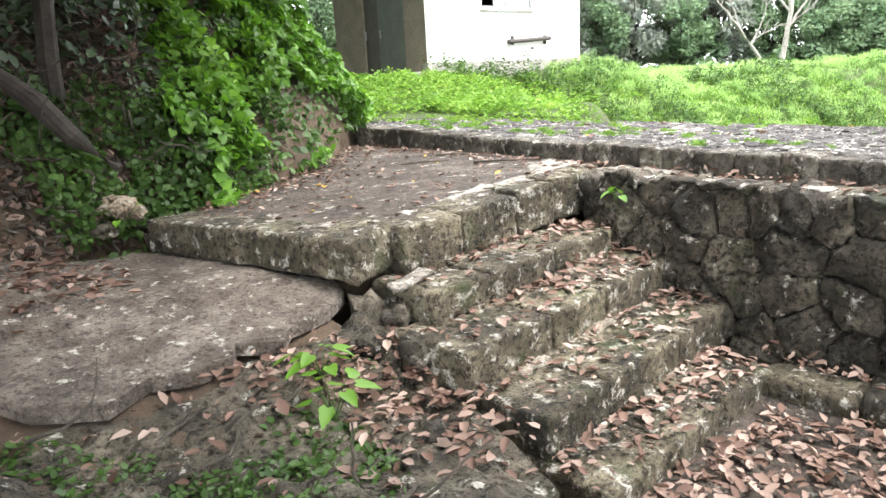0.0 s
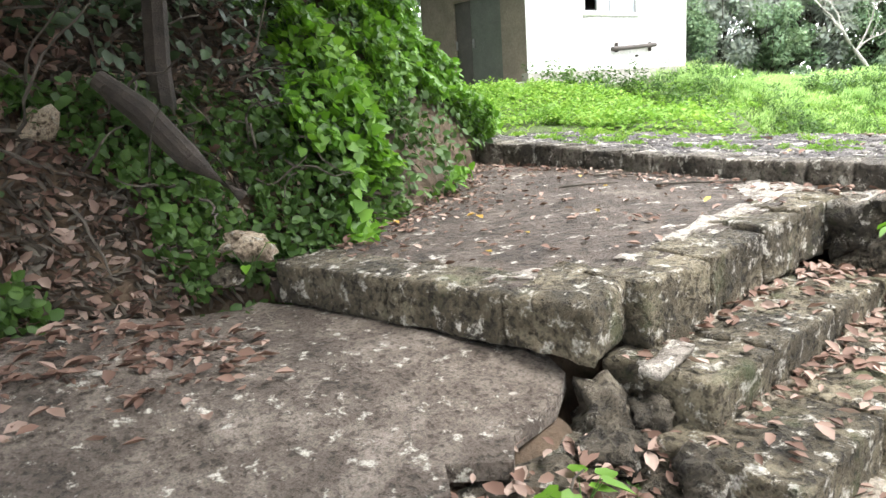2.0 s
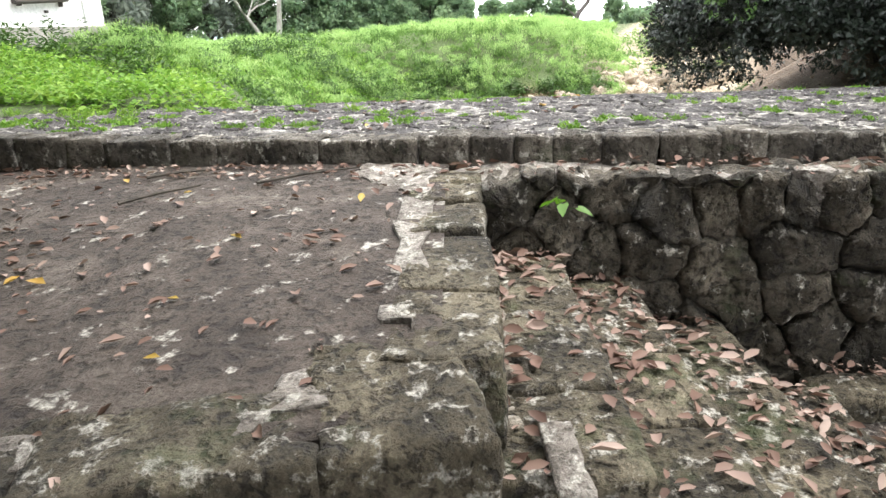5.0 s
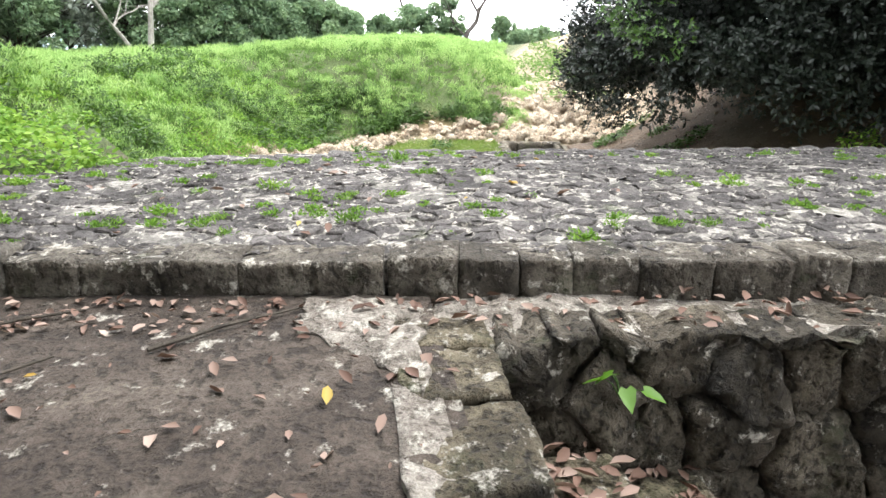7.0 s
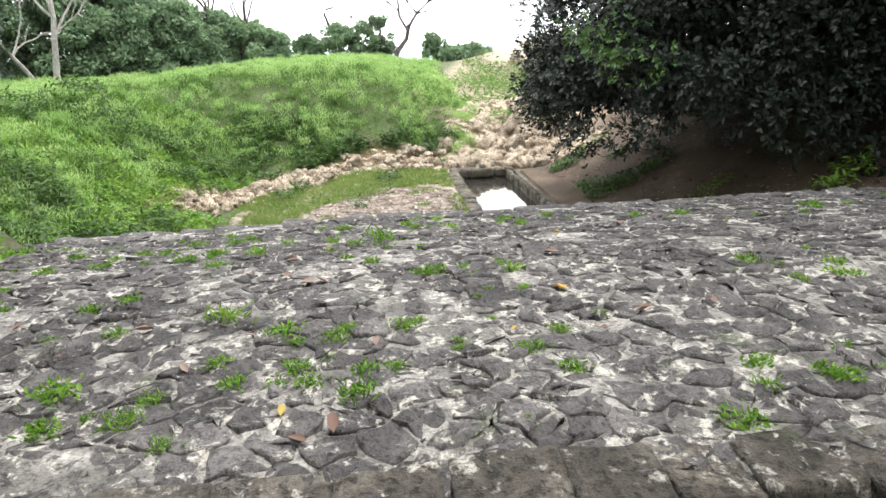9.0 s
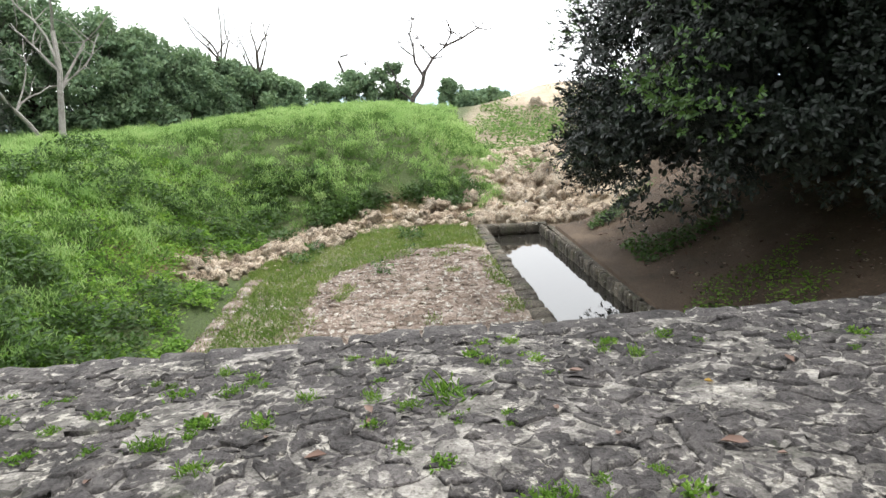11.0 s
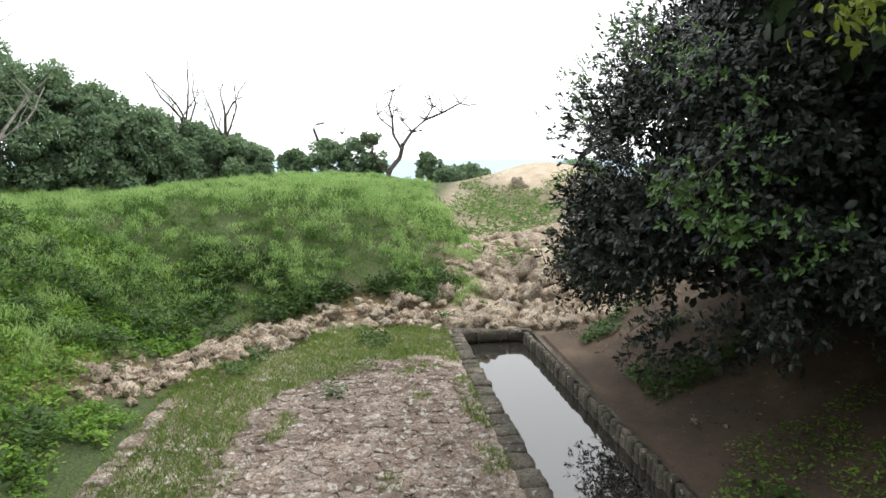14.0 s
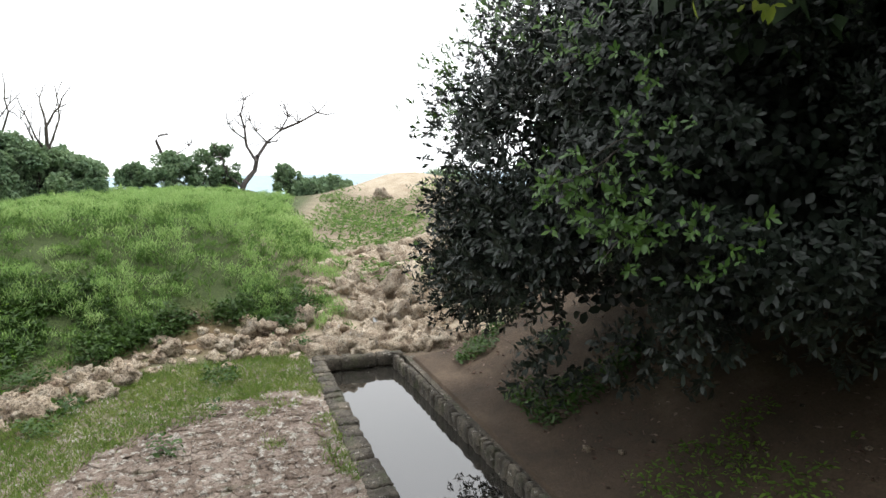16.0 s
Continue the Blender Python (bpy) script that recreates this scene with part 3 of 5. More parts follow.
kerb = tagged(new("kerb"), "row of squared weathered limestone kerb blocks along the paved path", "kerb", kind="structure")


def kerb_top(x, y):
    return 0.725 + 0.09 * sm(5.5, 8.4, y)


rk = random.Random(5)
row_of_blocks("kerb_block", kerb, (4.97, 4.37), (4.97, 6.2), [rk.uniform(0.3, 0.5) for _ in range(5)], 0.3, kerb_top, 0.27, KERB_STONE, 101, 0.010, 0.012, 0.035, -1)
row_of_blocks("kerb_block", kerb, (4.97, 6.2), (4.66, 8.75), [rk.uniform(0.35, 0.6) for _ in range(6)], 0.3, kerb_top, 0.27, KERB_STONE, 121, 0.010, 0.012, 0.035, -1)
row_of_blocks("kerb_block", kerb, (4.99, -3.2), (4.98, 4.36), [rk.uniform(0.27, 0.4) for _ in range(21)] + [0.34, 0.28, 0.31, 0.38], 0.3, kerb_top, 0.25, KERB_STONE, 141, 0.011, 0.012, 0.035, -1)

# ---- rubble retaining wall under the path ----
wall = tagged(new("wall_retaining"), "dry-laid wall of rough dark coral limestone rubble", "stone wall", kind="structure")
rnd = np.random.RandomState(3)
WALL_A, WALL_B = Vector((4.47, 3.86, 0)), Vector((4.86, -3.2, 0))
wd = (WALL_B - WALL_A).normalized()
wn_out = Vector((wd.y, -wd.x, 0))
if wn_out.x > 0:
    wn_out = -wn_out
wall_len = (WALL_B - WALL_A).length
pts = []
zz = -0.85
while zz < 0.62:
    hgt = rnd.uniform(0.24, 0.32)
    c = rnd.uniform(0, 0.2)
    while c < wall_len:
        w = rnd.uniform(0.16, 0.52)
        pts.append((c + w / 2, zz + hgt / 2 + rnd.normal(0, 0.07)))
        c += w
    zz += hgt
for p, cell in cells(pts, [(0, -0.85), (wall_len, -0.85), (wall_len, 0.56), (0, 0.56)]):
    area = len(cell)
    v, f = pebble(cell, 0.003, 0.25, rnd.uniform(0.03, 0.10), rnd, 0.008, 0.035, ((0.0, 0.1), (0.05, 0.6), (0.16, 0.9), (0.34, 1.0), (0.55, 1.02), (0.78, 1.03)))
    out = []
    for a, h, o in v:
        q = WALL_A + wd * a + wn_out * (o + 0.1 * (0.55 - h) - 0.02) + Vector((0, 0, h))
        q += noise.noise_vector(q * 4) * 0.045 + noise.noise_vector(q * 10) * 0.03 + noise.noise_vector(q * 27) * 0.017
        out.append(q)
    ob = link_mesh("rubble_stone", mesh_from("rubble_stone", out, [x[::-1] for x in f], True), WALL_STONE, wall)
bm = bmesh.new()
corner = [WALL_A - wn_out * 0.01, WALL_B - wn_out * 0.01, WALL_B - wn_out * 0.4, WALL_A - wn_out * 0.4]
lo = [bm.verts.new((c.x, c.y, -0.9)) for c in corner]
hi = [bm.verts.new((c.x, c.y, 0.48)) for c in corner]
bm.faces.new(hi)
for k in range(4):
    bm.faces.new((lo[k], lo[(k + 1) % 4], hi[(k + 1) % 4], hi[k]))
bmesh.ops.recalc_face_normals(bm, faces=bm.faces[:])
part("wall_core", bm, WALL_STONE, wall)
# uneven ledge on top of the wall, up to the kerb
LEDGE = [(4.5, 3.9), (4.55, 2.6), (4.8, -3.2), (5.0, -3.2), (4.99, 4.2), (4.6, 4.15)]
tagged(link("wall_ledge", fan_slab("ledge", LEDGE, lambda x, y: 0.535, 0.2, PATCH, 0.07, 0.035, 8), PATCH), "lumpy lime-washed ledge between wall and kerb", "ledge", kind="structure")

# court floor below the steps
COURT = [(1.9, -3.2), (4.9, -3.2), (4.75, 2.2), (2.1, 2.0)]
tagged(link("floor_court", fan_slab("court", COURT, lambda x, y: -0.72, 0.1, CONCRETE, 0.2, 0.02, 9), SLAB_TOP), "sunken court floor strewn with leaves", "floor", kind="structure")
low = tagged(new("low_stone_border"), "low worn stone border on the court floor", "stone border", kind="structure")
row_of_blocks("border_stone", low, (4.02, 1.98), (4.25, 0.4), (0.6, 0.5, 0.5), 0.3, -0.56, 0.22, STEP_STONE, 171, 0.014, 0.04, 0.05)


# ---- paved path: irregular stones in lime mortar ----
def path_z(x, y):
    return 0.71 - 0.23 * sm(6.9, 9.9, x) - 0.06 * sm(7.0, 9.0, x) * sm(4.5, 7.0, y) + 0.09 * sm(5.8, 8.4, y) * sm(7.5, 6.0, x) + 0.02 * noise.noise(Vector((x * 0.8, y * 0.8, 0)))


def paving(owner, rim, size, seed, z_of, material, bed, near, piece, gap, dome, deep):
    """Stones set in a bed; those inside the near stretch are parts of their own, the rest one mesh."""
    rnd = np.random.RandomState(seed)
    xs, ys = [p[0] for p in rim], [p[1] for p in rim]
    pts = []
    x = min(xs)
    while x < max(xs):
        y = min(ys) + rnd.uniform(0, size)
        while y < max(ys):
            pts.append((x + rnd.normal(0, size * 0.22), y + rnd.normal(0, size * 0.22)))
            y += size * rnd.uniform(0.75, 1.5)
        x += size
    far_v, far_f, count = [], [], 0
    for p, cell in cells(pts, rim):
        if rnd.rand() < 0.025:
            continue
        v, f = pebble(cell, gap * rnd.uniform(0.6, 1.8), deep, dome * rnd.uniform(0.4, 1.5), rnd, 0.014, 0.05)
        lift = rnd.normal(0, dome * 0.3)
        v = [Vector((a, b2, z_of(a, b2) + h + lift)) for a, b2, h in v]
        v = [q + noise.noise_vector(q * 13) * dome * 0.35 for q in v]
        if near(p[0], p[1]) and count < 300:
            link_mesh(piece, mesh_from(piece, v, f, True), material, owner)
            count += 1
        else:
            o = len(far_v)
            far_v += v
            far_f += [tuple(i + o for i in g) for g in f]
    if far_v:
        ob = link_mesh("paving_rest", mesh_from("paving_rest", far_v, far_f, True), material, owner)
        ob["kind"] = "stuff"


path = tagged(link("pavement_path", fan_slab("path_bed", [(5.2, -6), (9.4, -6), (9.4, 8.6), (5.0, 9.6)], path_z, 0.2, PATH_BED, 0.12, 0.012, 3), PATH_BED),
              "old path of grey coral stones bedded in pale lime, weeds in the joints", "pavement", kind="structure")
paving(path, [(5.22, -5.5), (9.37, -5.5), (9.37, 8.4), (5.05, 9.3)], 0.17, 7, path_z, PATH_STONE, PATH_BED, lambda x, y: 3.4 < y < 5.7 and x < 8.0, "paving_stone", 0.007, 0.007, 0.05)
edge_w = tagged(new("wall_path_outer"), "rough stone wall that carries the outer edge of the path", "stone wall", kind="structure")
row_of_blocks("edge_block", edge_w, (9.6, -6), (9.6, 7.4), [rk.uniform(0.3, 0.6) for _ in range(30)], 0.35, lambda x, y: path_z(x, y) + 0.01, 0.3, PATH_STONE, 201, 0.02, 0.04, 0.08)
for c in range(5):
    row_of_blocks("wall_block", edge_w, (9.65, -6), (9.65, 7.2), [rk.uniform(0.4, 0.8) for _ in range(22)], 0.35, 0.2 - 0.36 * c, 0.37, WALL_STONE, 231 + 40 * c, 0.025, 0.06, 0.14)
bm = boxed(9.25, 9.55, -6, 7.4, -1.7, 0.25)
part("wall_core", bm, WALL_STONE, edge_w)

# ---- lower terrace ----
TZ = -1.42


def terrace_z(x, y):
    return TZ + 0.012 * noise.noise(Vector((x * 0.7, y * 0.7, 4)))


TERR = [(9.4, 2.6), (22.3, 2.55), (22.9, 2.9), (22.4, 5.2), (20.6, 6.7), (18.7, 7.65), (9.4, 7.9)]
terrace = tagged(link("pavement_terrace", fan_slab("terrace_bed", TERR, lambda x, y: terrace_z(x, y) - 0.012, 0.15, TERRACE_BED, 0.25, 0.01, 5), TERRACE_BED),
                 "sunken terrace of reddish-grey rubble paving with grassy margins", "pavement", kind="structure")
paving(terrace, [(9.5, 2.85), (19.7, 2.85), (20.4, 3.4), (20.1, 4.8), (18.6, 5.95), (16.0, 6.55), (9.5, 6.6)], 0.24, 17, terrace_z, TERRACE_STONE, TERRACE_BED, lambda x, y: 12.0 < x < 16.5, "paving_stone", 0.006, 0.009, 0.05)
border = tagged(new("terrace_border"), "weathered stone border between terrace and weedy slope", "stone border", kind="structure")
row_of_blocks("border_stone", border, (9.4, 7.75), (18.5, 7.42), [rk.uniform(0.35, 0.8) for _ in range(18)], 0.3, TZ + 0.03, 0.3, TERRACE_STONE, 401, 0.025, 0.05, 0.08)

# ---- water channel ----
pool = tagged(new("stone_water_tank"), "long narrow stone tank of still dark water", "water tank", kind="structure")
row_of_blocks("rim_stone", pool, (13.2, 2.42), (22.1, 2.46), [rk.uniform(0.25, 0.6) for _ in range(24)], 0.32, TZ + 0.03, 0.5, POOL_STONE, 441, 0.022, 0.04, 0.08)
row_of_blocks("rim_stone", pool, (13.2, 0.90), (22.1, 1.14), [rk.uniform(0.13, 0.3) for _ in range(48)], 0.12, TZ + 0.03, 0.42, POOL_STONE, 491, 0.02, 0.035, 0.08, -1)
row_of_blocks("rim_stone", pool, (13.2, 2.7), (13.2, 0.8), (0.5, 0.6, 0.5), 0.3, TZ - 0.03, 0.25, POOL_STONE, 565, 0.025, 0.05, 0.08, -1)
row_of_blocks("rim_stone", pool, (22.02, 0.9), (22.06, 2.7), (0.5, 0.6, 0.5), 0.3, TZ + 0.06, 0.26, POOL_STONE, 561, 0.025, 0.05, 0.08, -1)
row_of_blocks("rim_stone", pool, (22.06, 0.9), (22.1, 2.7), (0.7, 0.6, 0.6), 0.3, TZ - 0.2, 0.3, POOL_STONE, 571, 0.025, 0.05, 0.08, -1)
for nm, x0, x1, y0, y1 in (("tank_wall", 13.1, 22.15, 2.5, 2.72), ("tank_wall", 13.1, 22.15, 0.66, 0.88), ("tank_wall", 12.9, 13.12, 0.66, 2.72), ("tank_wall", 22.15, 22.4, 0.66, 2.72)):
    part(nm, boxed(x0, x1, y0, y1, -2.5, TZ - 0.06), POOL_STONE, pool)
bm = bmesh.new()
bmesh.ops.create_grid(bm, x_segments=40, y_segments=6, size=1, matrix=Matrix.Translation((17.65, 1.68, -1.64)) @ Matrix.Diagonal((4.55, 0.88, 1, 1)))
tagged(link("water", bm, POOL_WATER), "still dark water mirroring the sky", "water", kind="structure")

# ---- white hut ----
PAINT = simple("white_wall_paint", (0.72, 0.72, 0.71), (0.83, 0.83, 0.82), 2.2, 0.85, 0.15)
RENDER = simple("bare_brown_render", (0.17, 0.145, 0.115), (0.26, 0.225, 0.18), 2.5, 0.9, 0.3)
PLINTH = simple("grey_plinth", (0.22, 0.21, 0.19), (0.38, 0.36, 0.33), 4, 0.9, 0.4)
DOOR = simple("green_grey_steel_door", (0.085, 0.10, 0.085), (0.12, 0.135, 0.115), 3, 0.6, 0.1)
DOOR_DARK = simple("dark_steel_door", (0.05, 0.05, 0.045), (0.085, 0.08, 0.07), 3, 0.6, 0.1)
ALU = simple("aluminium_frame", (0.2, 0.2, 0.21), (0.3, 0.3, 0.31), 5, 0.45, 0.05, 0.6)
DARK_PIPE = simple("dark_rusty_pipe", (0.035, 0.03, 0.028), (0.08, 0.065, 0.055), 9, 0.7, 0.3)
DARK_ROOM = simple("dark_room", (0.05, 0.05, 0.05), (0.07, 0.07, 0.07), 3, 0.9, 0.1)
gm, gn, gl, gb = mat("window_glass")
gb.inputs["Base Color"].default_value = (0.6, 0.68, 0.7, 1)
gb.inputs["Roughness"].default_value = 0.05
gb.inputs["Transmission Weight"].default_value = 0.55
GLASS = gm

hut = tagged(new("hut"), "small flat-roofed hut, white painted front, bare brown side wall", "hut")
hut.matrix_basis = pose(9.47, 13.16, 0, 0, 0, 5.0)
W0, W1, S0, S1 = 1.8, 3.62, 2.98, 4.05   # window opening
for x0, x1, z0, z1 in ((0.0, W0, 1.72, 4.6), (W1, 5.6, 1.72, 4.6), (W0, W1, 1.72, S0), (W0, W1, S1, 4.6)):
    part("wall", boxed(x0, x1, 0, 0.18, z0, z1), PAINT, hut, "white painted front wall")
for y0, y1, z0, z1 in ((0.02, 0.78, 1.4, 4.6), (2.42, 3.7, 1.4, 4.6), (0.78, 2.42, 3.45, 4.6)):
    part("wall", boxed(-0.004, 0.17, y0, y1, z0, z1), RENDER, hut, "bare brown rendered side wall")
part("wall", boxed(5.42, 5.604, 0.18, 3.7, 1.2, 4.6), PAINT, hut)
part("wall", boxed(0.17, 5.42, 3.52, 3.7, 1.2, 4.6), RENDER, hut)
part("plinth", boxed(-0.03, 5.63, -0.035, 0.17, 1.0, 1.725, 0.01), PLINTH, hut, "stained grey concrete plinth")
part("doorstep", boxed(-0.75, -0.01, 0.1, 2.6, 1.1, 1.55, 0.02), PLINTH, hut, "dark concrete doorstep")
part("roof", boxed(-0.35, 5.95, -0.35, 4.05, 4.6, 4.8, 0.02), PLINTH, hut)
part("floor", boxed(0.17, 5.42, 0.18, 3.52, 1.3, 1.5), DARK_ROOM, hut)
for y0, y1, material, lab in ((0.78, 1.86, DOOR, "green-grey steel door leaf"), (1.87, 2.42, DOOR_DARK, "dark steel door leaf")):
    d = part("door", boxed(0.05, 0.1, y0, y1, 1.55, 3.45, 0.004), material, hut, lab)
    part("door_handle", boxed(0.0, 0.05, y0 + 0.9 * (y1 - y0), y0 + 0.9 * (y1 - y0) + 0.03, 2.4, 2.6, 0.008), ALU, d)
win = part("window", boxed(W0, W1, 0.03, 0.07, S0, S0 + 0.05), ALU, hut, "aluminium sliding window, one sash open")
for x0, x1, z0, z1 in ((W0, W1, S1 - 0.05, S1), (W0, W0 + 0.05, S0 + 0.05, S1 - 0.05), (W1 - 0.05, W1, S0 + 0.05, S1 - 0.05), (2.68, 2.74, S0 + 0.05, S1 - 0.05), (2.24, 2.29, S0 + 0.05, S1 - 0.05)):
    part("window_frame", boxed(x0, x1, 0.03, 0.07, z0, z1, 0.003), ALU, win)
for x0, x1 in ((2.29, 2.68), (2.74, W1 - 0.05)):
    ob = part("pane", boxed(x0, x1, 0.045, 0.051, S0 + 0.05, S1 - 0.05), GLASS, win)
part("curtain", boxed(2.3, W1 - 0.05, 0.11, 0.13, S0, S1), simple("pale_curtain", (0.3, 0.36, 0.42), (0.4, 0.46, 0.52), 4, 0.9, 0.3), hut, "pale curtain behind the glass")
part("window_sill", boxed(W0 - 0.08, W1 + 0.08, -0.06, 0.03, S0 - 0.07, S0, 0.008), PAINT, win, "white sill")
bm = bmesh.new()
tube(bm, [Vector((2.62, -0.09, 2.17)), Vector((3.3, -0.09, 2.2)), Vector((4.22, -0.09, 2.25))], [0.055] * 3, 12)
pipe = part("pipe", bm, DARK_PIPE, hut, "dark rusty pipe fixed along the wall")
for x in (2.8, 4.05):
    part("bracket", boxed(x, x + 0.03, -0.09, 0.0, 2.1, 2.32), DARK_PIPE, pipe)
bm = bmesh.new()
tube(bm, [Vector((4.86, -0.03, 1.75)), Vector((4.86, -0.03, 4.5))], [0.022] * 2, 8)
part("drainpipe", bm, PAINT, hut, "thin white painted drainpipe")
part("tap", boxed(3.55, 3.6, -0.07, 0.0, 1.98, 2.03, 0.01), DARK_PIPE, hut)


# ---- plants ----
def rand_dirs(rnd, n):
    v = rnd.normal(0, 1, (n, 3))
    return v / np.linalg.norm(v, axis=1, keepdims=True)


def clump_crown(rnd, centres, radii, count, leaf, width, template, droop=0.2, shell=0.45):
    """Leaves on the shells of many overlapping clumps."""
    centres, radii = np.asarray(centres, float), np.asarray(radii, float)
    w = radii ** 2
    idx = rnd.choice(len(centres), count, p=w / w.sum())
    d = rand_dirs(rnd, count)
    r = radii[idx] * (1 - shell * rnd.rand(count) ** 1.7)
    pos = centres[idx] + d * r[:, None] * np.array((1, 1, 0.8))
    along = d + rand_dirs(rnd, count) * 0.9
    along[:, 2] -= droop
    up = d * 0.6 + rand_dirs(rnd, count) * 0.5 + np.array((0, 0, 0.6))
    L = leaf * rnd.uniform(0.6, 1.3, count)
    return pos, along, up, L, L * width


def tree(name, x, y, z, high, spread_r, leaves, leaf, material, label, seed, trunk_r=0.12, bark=BARK, trunk_part=0.45, lean=(0, 0), template=DIAMOND, width=0.6, clumps=18, category="tree", fine=1.0):
    rnd = np.random.RandomState(seed)
    t = tagged(new(name), label, category)
    t.matrix_basis = pose(x, y, z)
    bm = bmesh.new()
    top = limb(bm, (0, 0, -0.3), (lean[0], lean[1], 1), high * trunk_part + 0.3, trunk_r, trunk_r * 0.6, rnd, 0.1)
    cs, rs = [], []
    for i in range(clumps):
        a = rnd.uniform(0, 2 * math.pi)
        rr = spread_r * math.sqrt(rnd.rand()) * 0.85
        hz = high * rnd.uniform(trunk_part * 0.7, 0.93)
        fall = 1 - 0.5 * max(0, (hz / high - 0.6) / 0.4)
        c = Vector((lean[0] * hz + rr * math.cos(a) * fall, lean[1] * hz + rr * math.sin(a) * fall, hz))
        cs.append(c)
        rs.append(spread_r * rnd.uniform(0.22, 0.42) * fine)
        s = top[rnd.randint(3, len(top))]
        limb(bm, s, c - s, (c - s).length, trunk_r * 0.35, trunk_r * 0.06, rnd, 0.15, 4, 0.02, 5)
    part("trunk", bm, bark, t)
    p, al, up, L, W = clump_crown(rnd, cs, rs, leaves, leaf, width, template)
    # larger inner leaves, added so that less light passes the crown
    fill = leaves // 5
    p2, al2, up2, L2, W2 = clump_crown(rnd, cs, np.array(rs) * 0.75, fill, leaf * 2.0, max(width, 0.5), template, 0.2, 0.9)
    p, al, up, L, W = np.concatenate((p, p2)), np.concatenate((al, al2)), np.concatenate((up, up2)), np.concatenate((L, L2)), np.concatenate((W, W2))
    me = scatter_mesh("crown", template[0], template[1], p, *axes(al, up, L, W))
    link_mesh("crown", me, material, t)
    return t


def bare_tree(name, x, y, z, high, label, seed, r=0.1, bark=DARK_BARK, forks=7, lean=(0.1, 0.1)):
    rnd = np.random.RandomState(seed)
    t = tagged(new(name), label, "dead tree")
    t.matrix_basis = pose(x, y, z)
    bm = bmesh.new()
    top = limb(bm, (0, 0, -0.2), (*lean, 1), high * 0.5, r, r * 0.6, rnd, 0.12)
    part("trunk", bm, bark, t)
    for i in range(forks):
        s = top[rnd.randint(2, len(top))]
        a = rnd.uniform(0, 2 * math.pi)
        bm = bmesh.new()
        b2 = limb(bm, s, (math.cos(a) * 0.6, math.sin(a) * 0.6, 1), high * rnd.uniform(0.3, 0.5), r * 0.45, r * 0.12, rnd, 0.2, 6, 0.05, 5)
        for k in range(5):
            limb(bm, b2[rnd.randint(2, 6)], rand_dirs(rnd, 1)[0] + np.array((0, 0, 0.7)), high * rnd.uniform(0.08, 0.2), r * 0.16, r * 0.04, rnd, 0.2, 4, 0.05, 4)
        part("branch", bm, bark, t)
    return t


# big glossy shrub over the tank's right bank
def rosettes(rnd, pos, out, per, leaf, spread_r=0.4):
    n = len(pos)
    axis = out + rand_dirs(rnd, n) * spread_r
    axis /= np.linalg.norm(axis, axis=1, keepdims=True)
    P, A, Up, L = [], [], [], []
    for k in range(per):
        side = np.cross(axis, rand_dirs(rnd, n))
        side /= np.linalg.norm(side, axis=1, keepdims=True)
        P.append(pos + axis * 0.016 * k)
        A.append(side + axis * rnd.uniform(0.2, 1.0, (n, 1)))
        Up.append(axis)
        L.append(rnd.uniform(leaf * 0.7, leaf * 1.25, n))
    P, A, Up, L = np.concatenate(P), np.concatenate(A), np.concatenate(Up), np.concatenate(L)
    return scatter_mesh("crown", *SPOON, P, *axes(A, Up, L, L * 0.46))


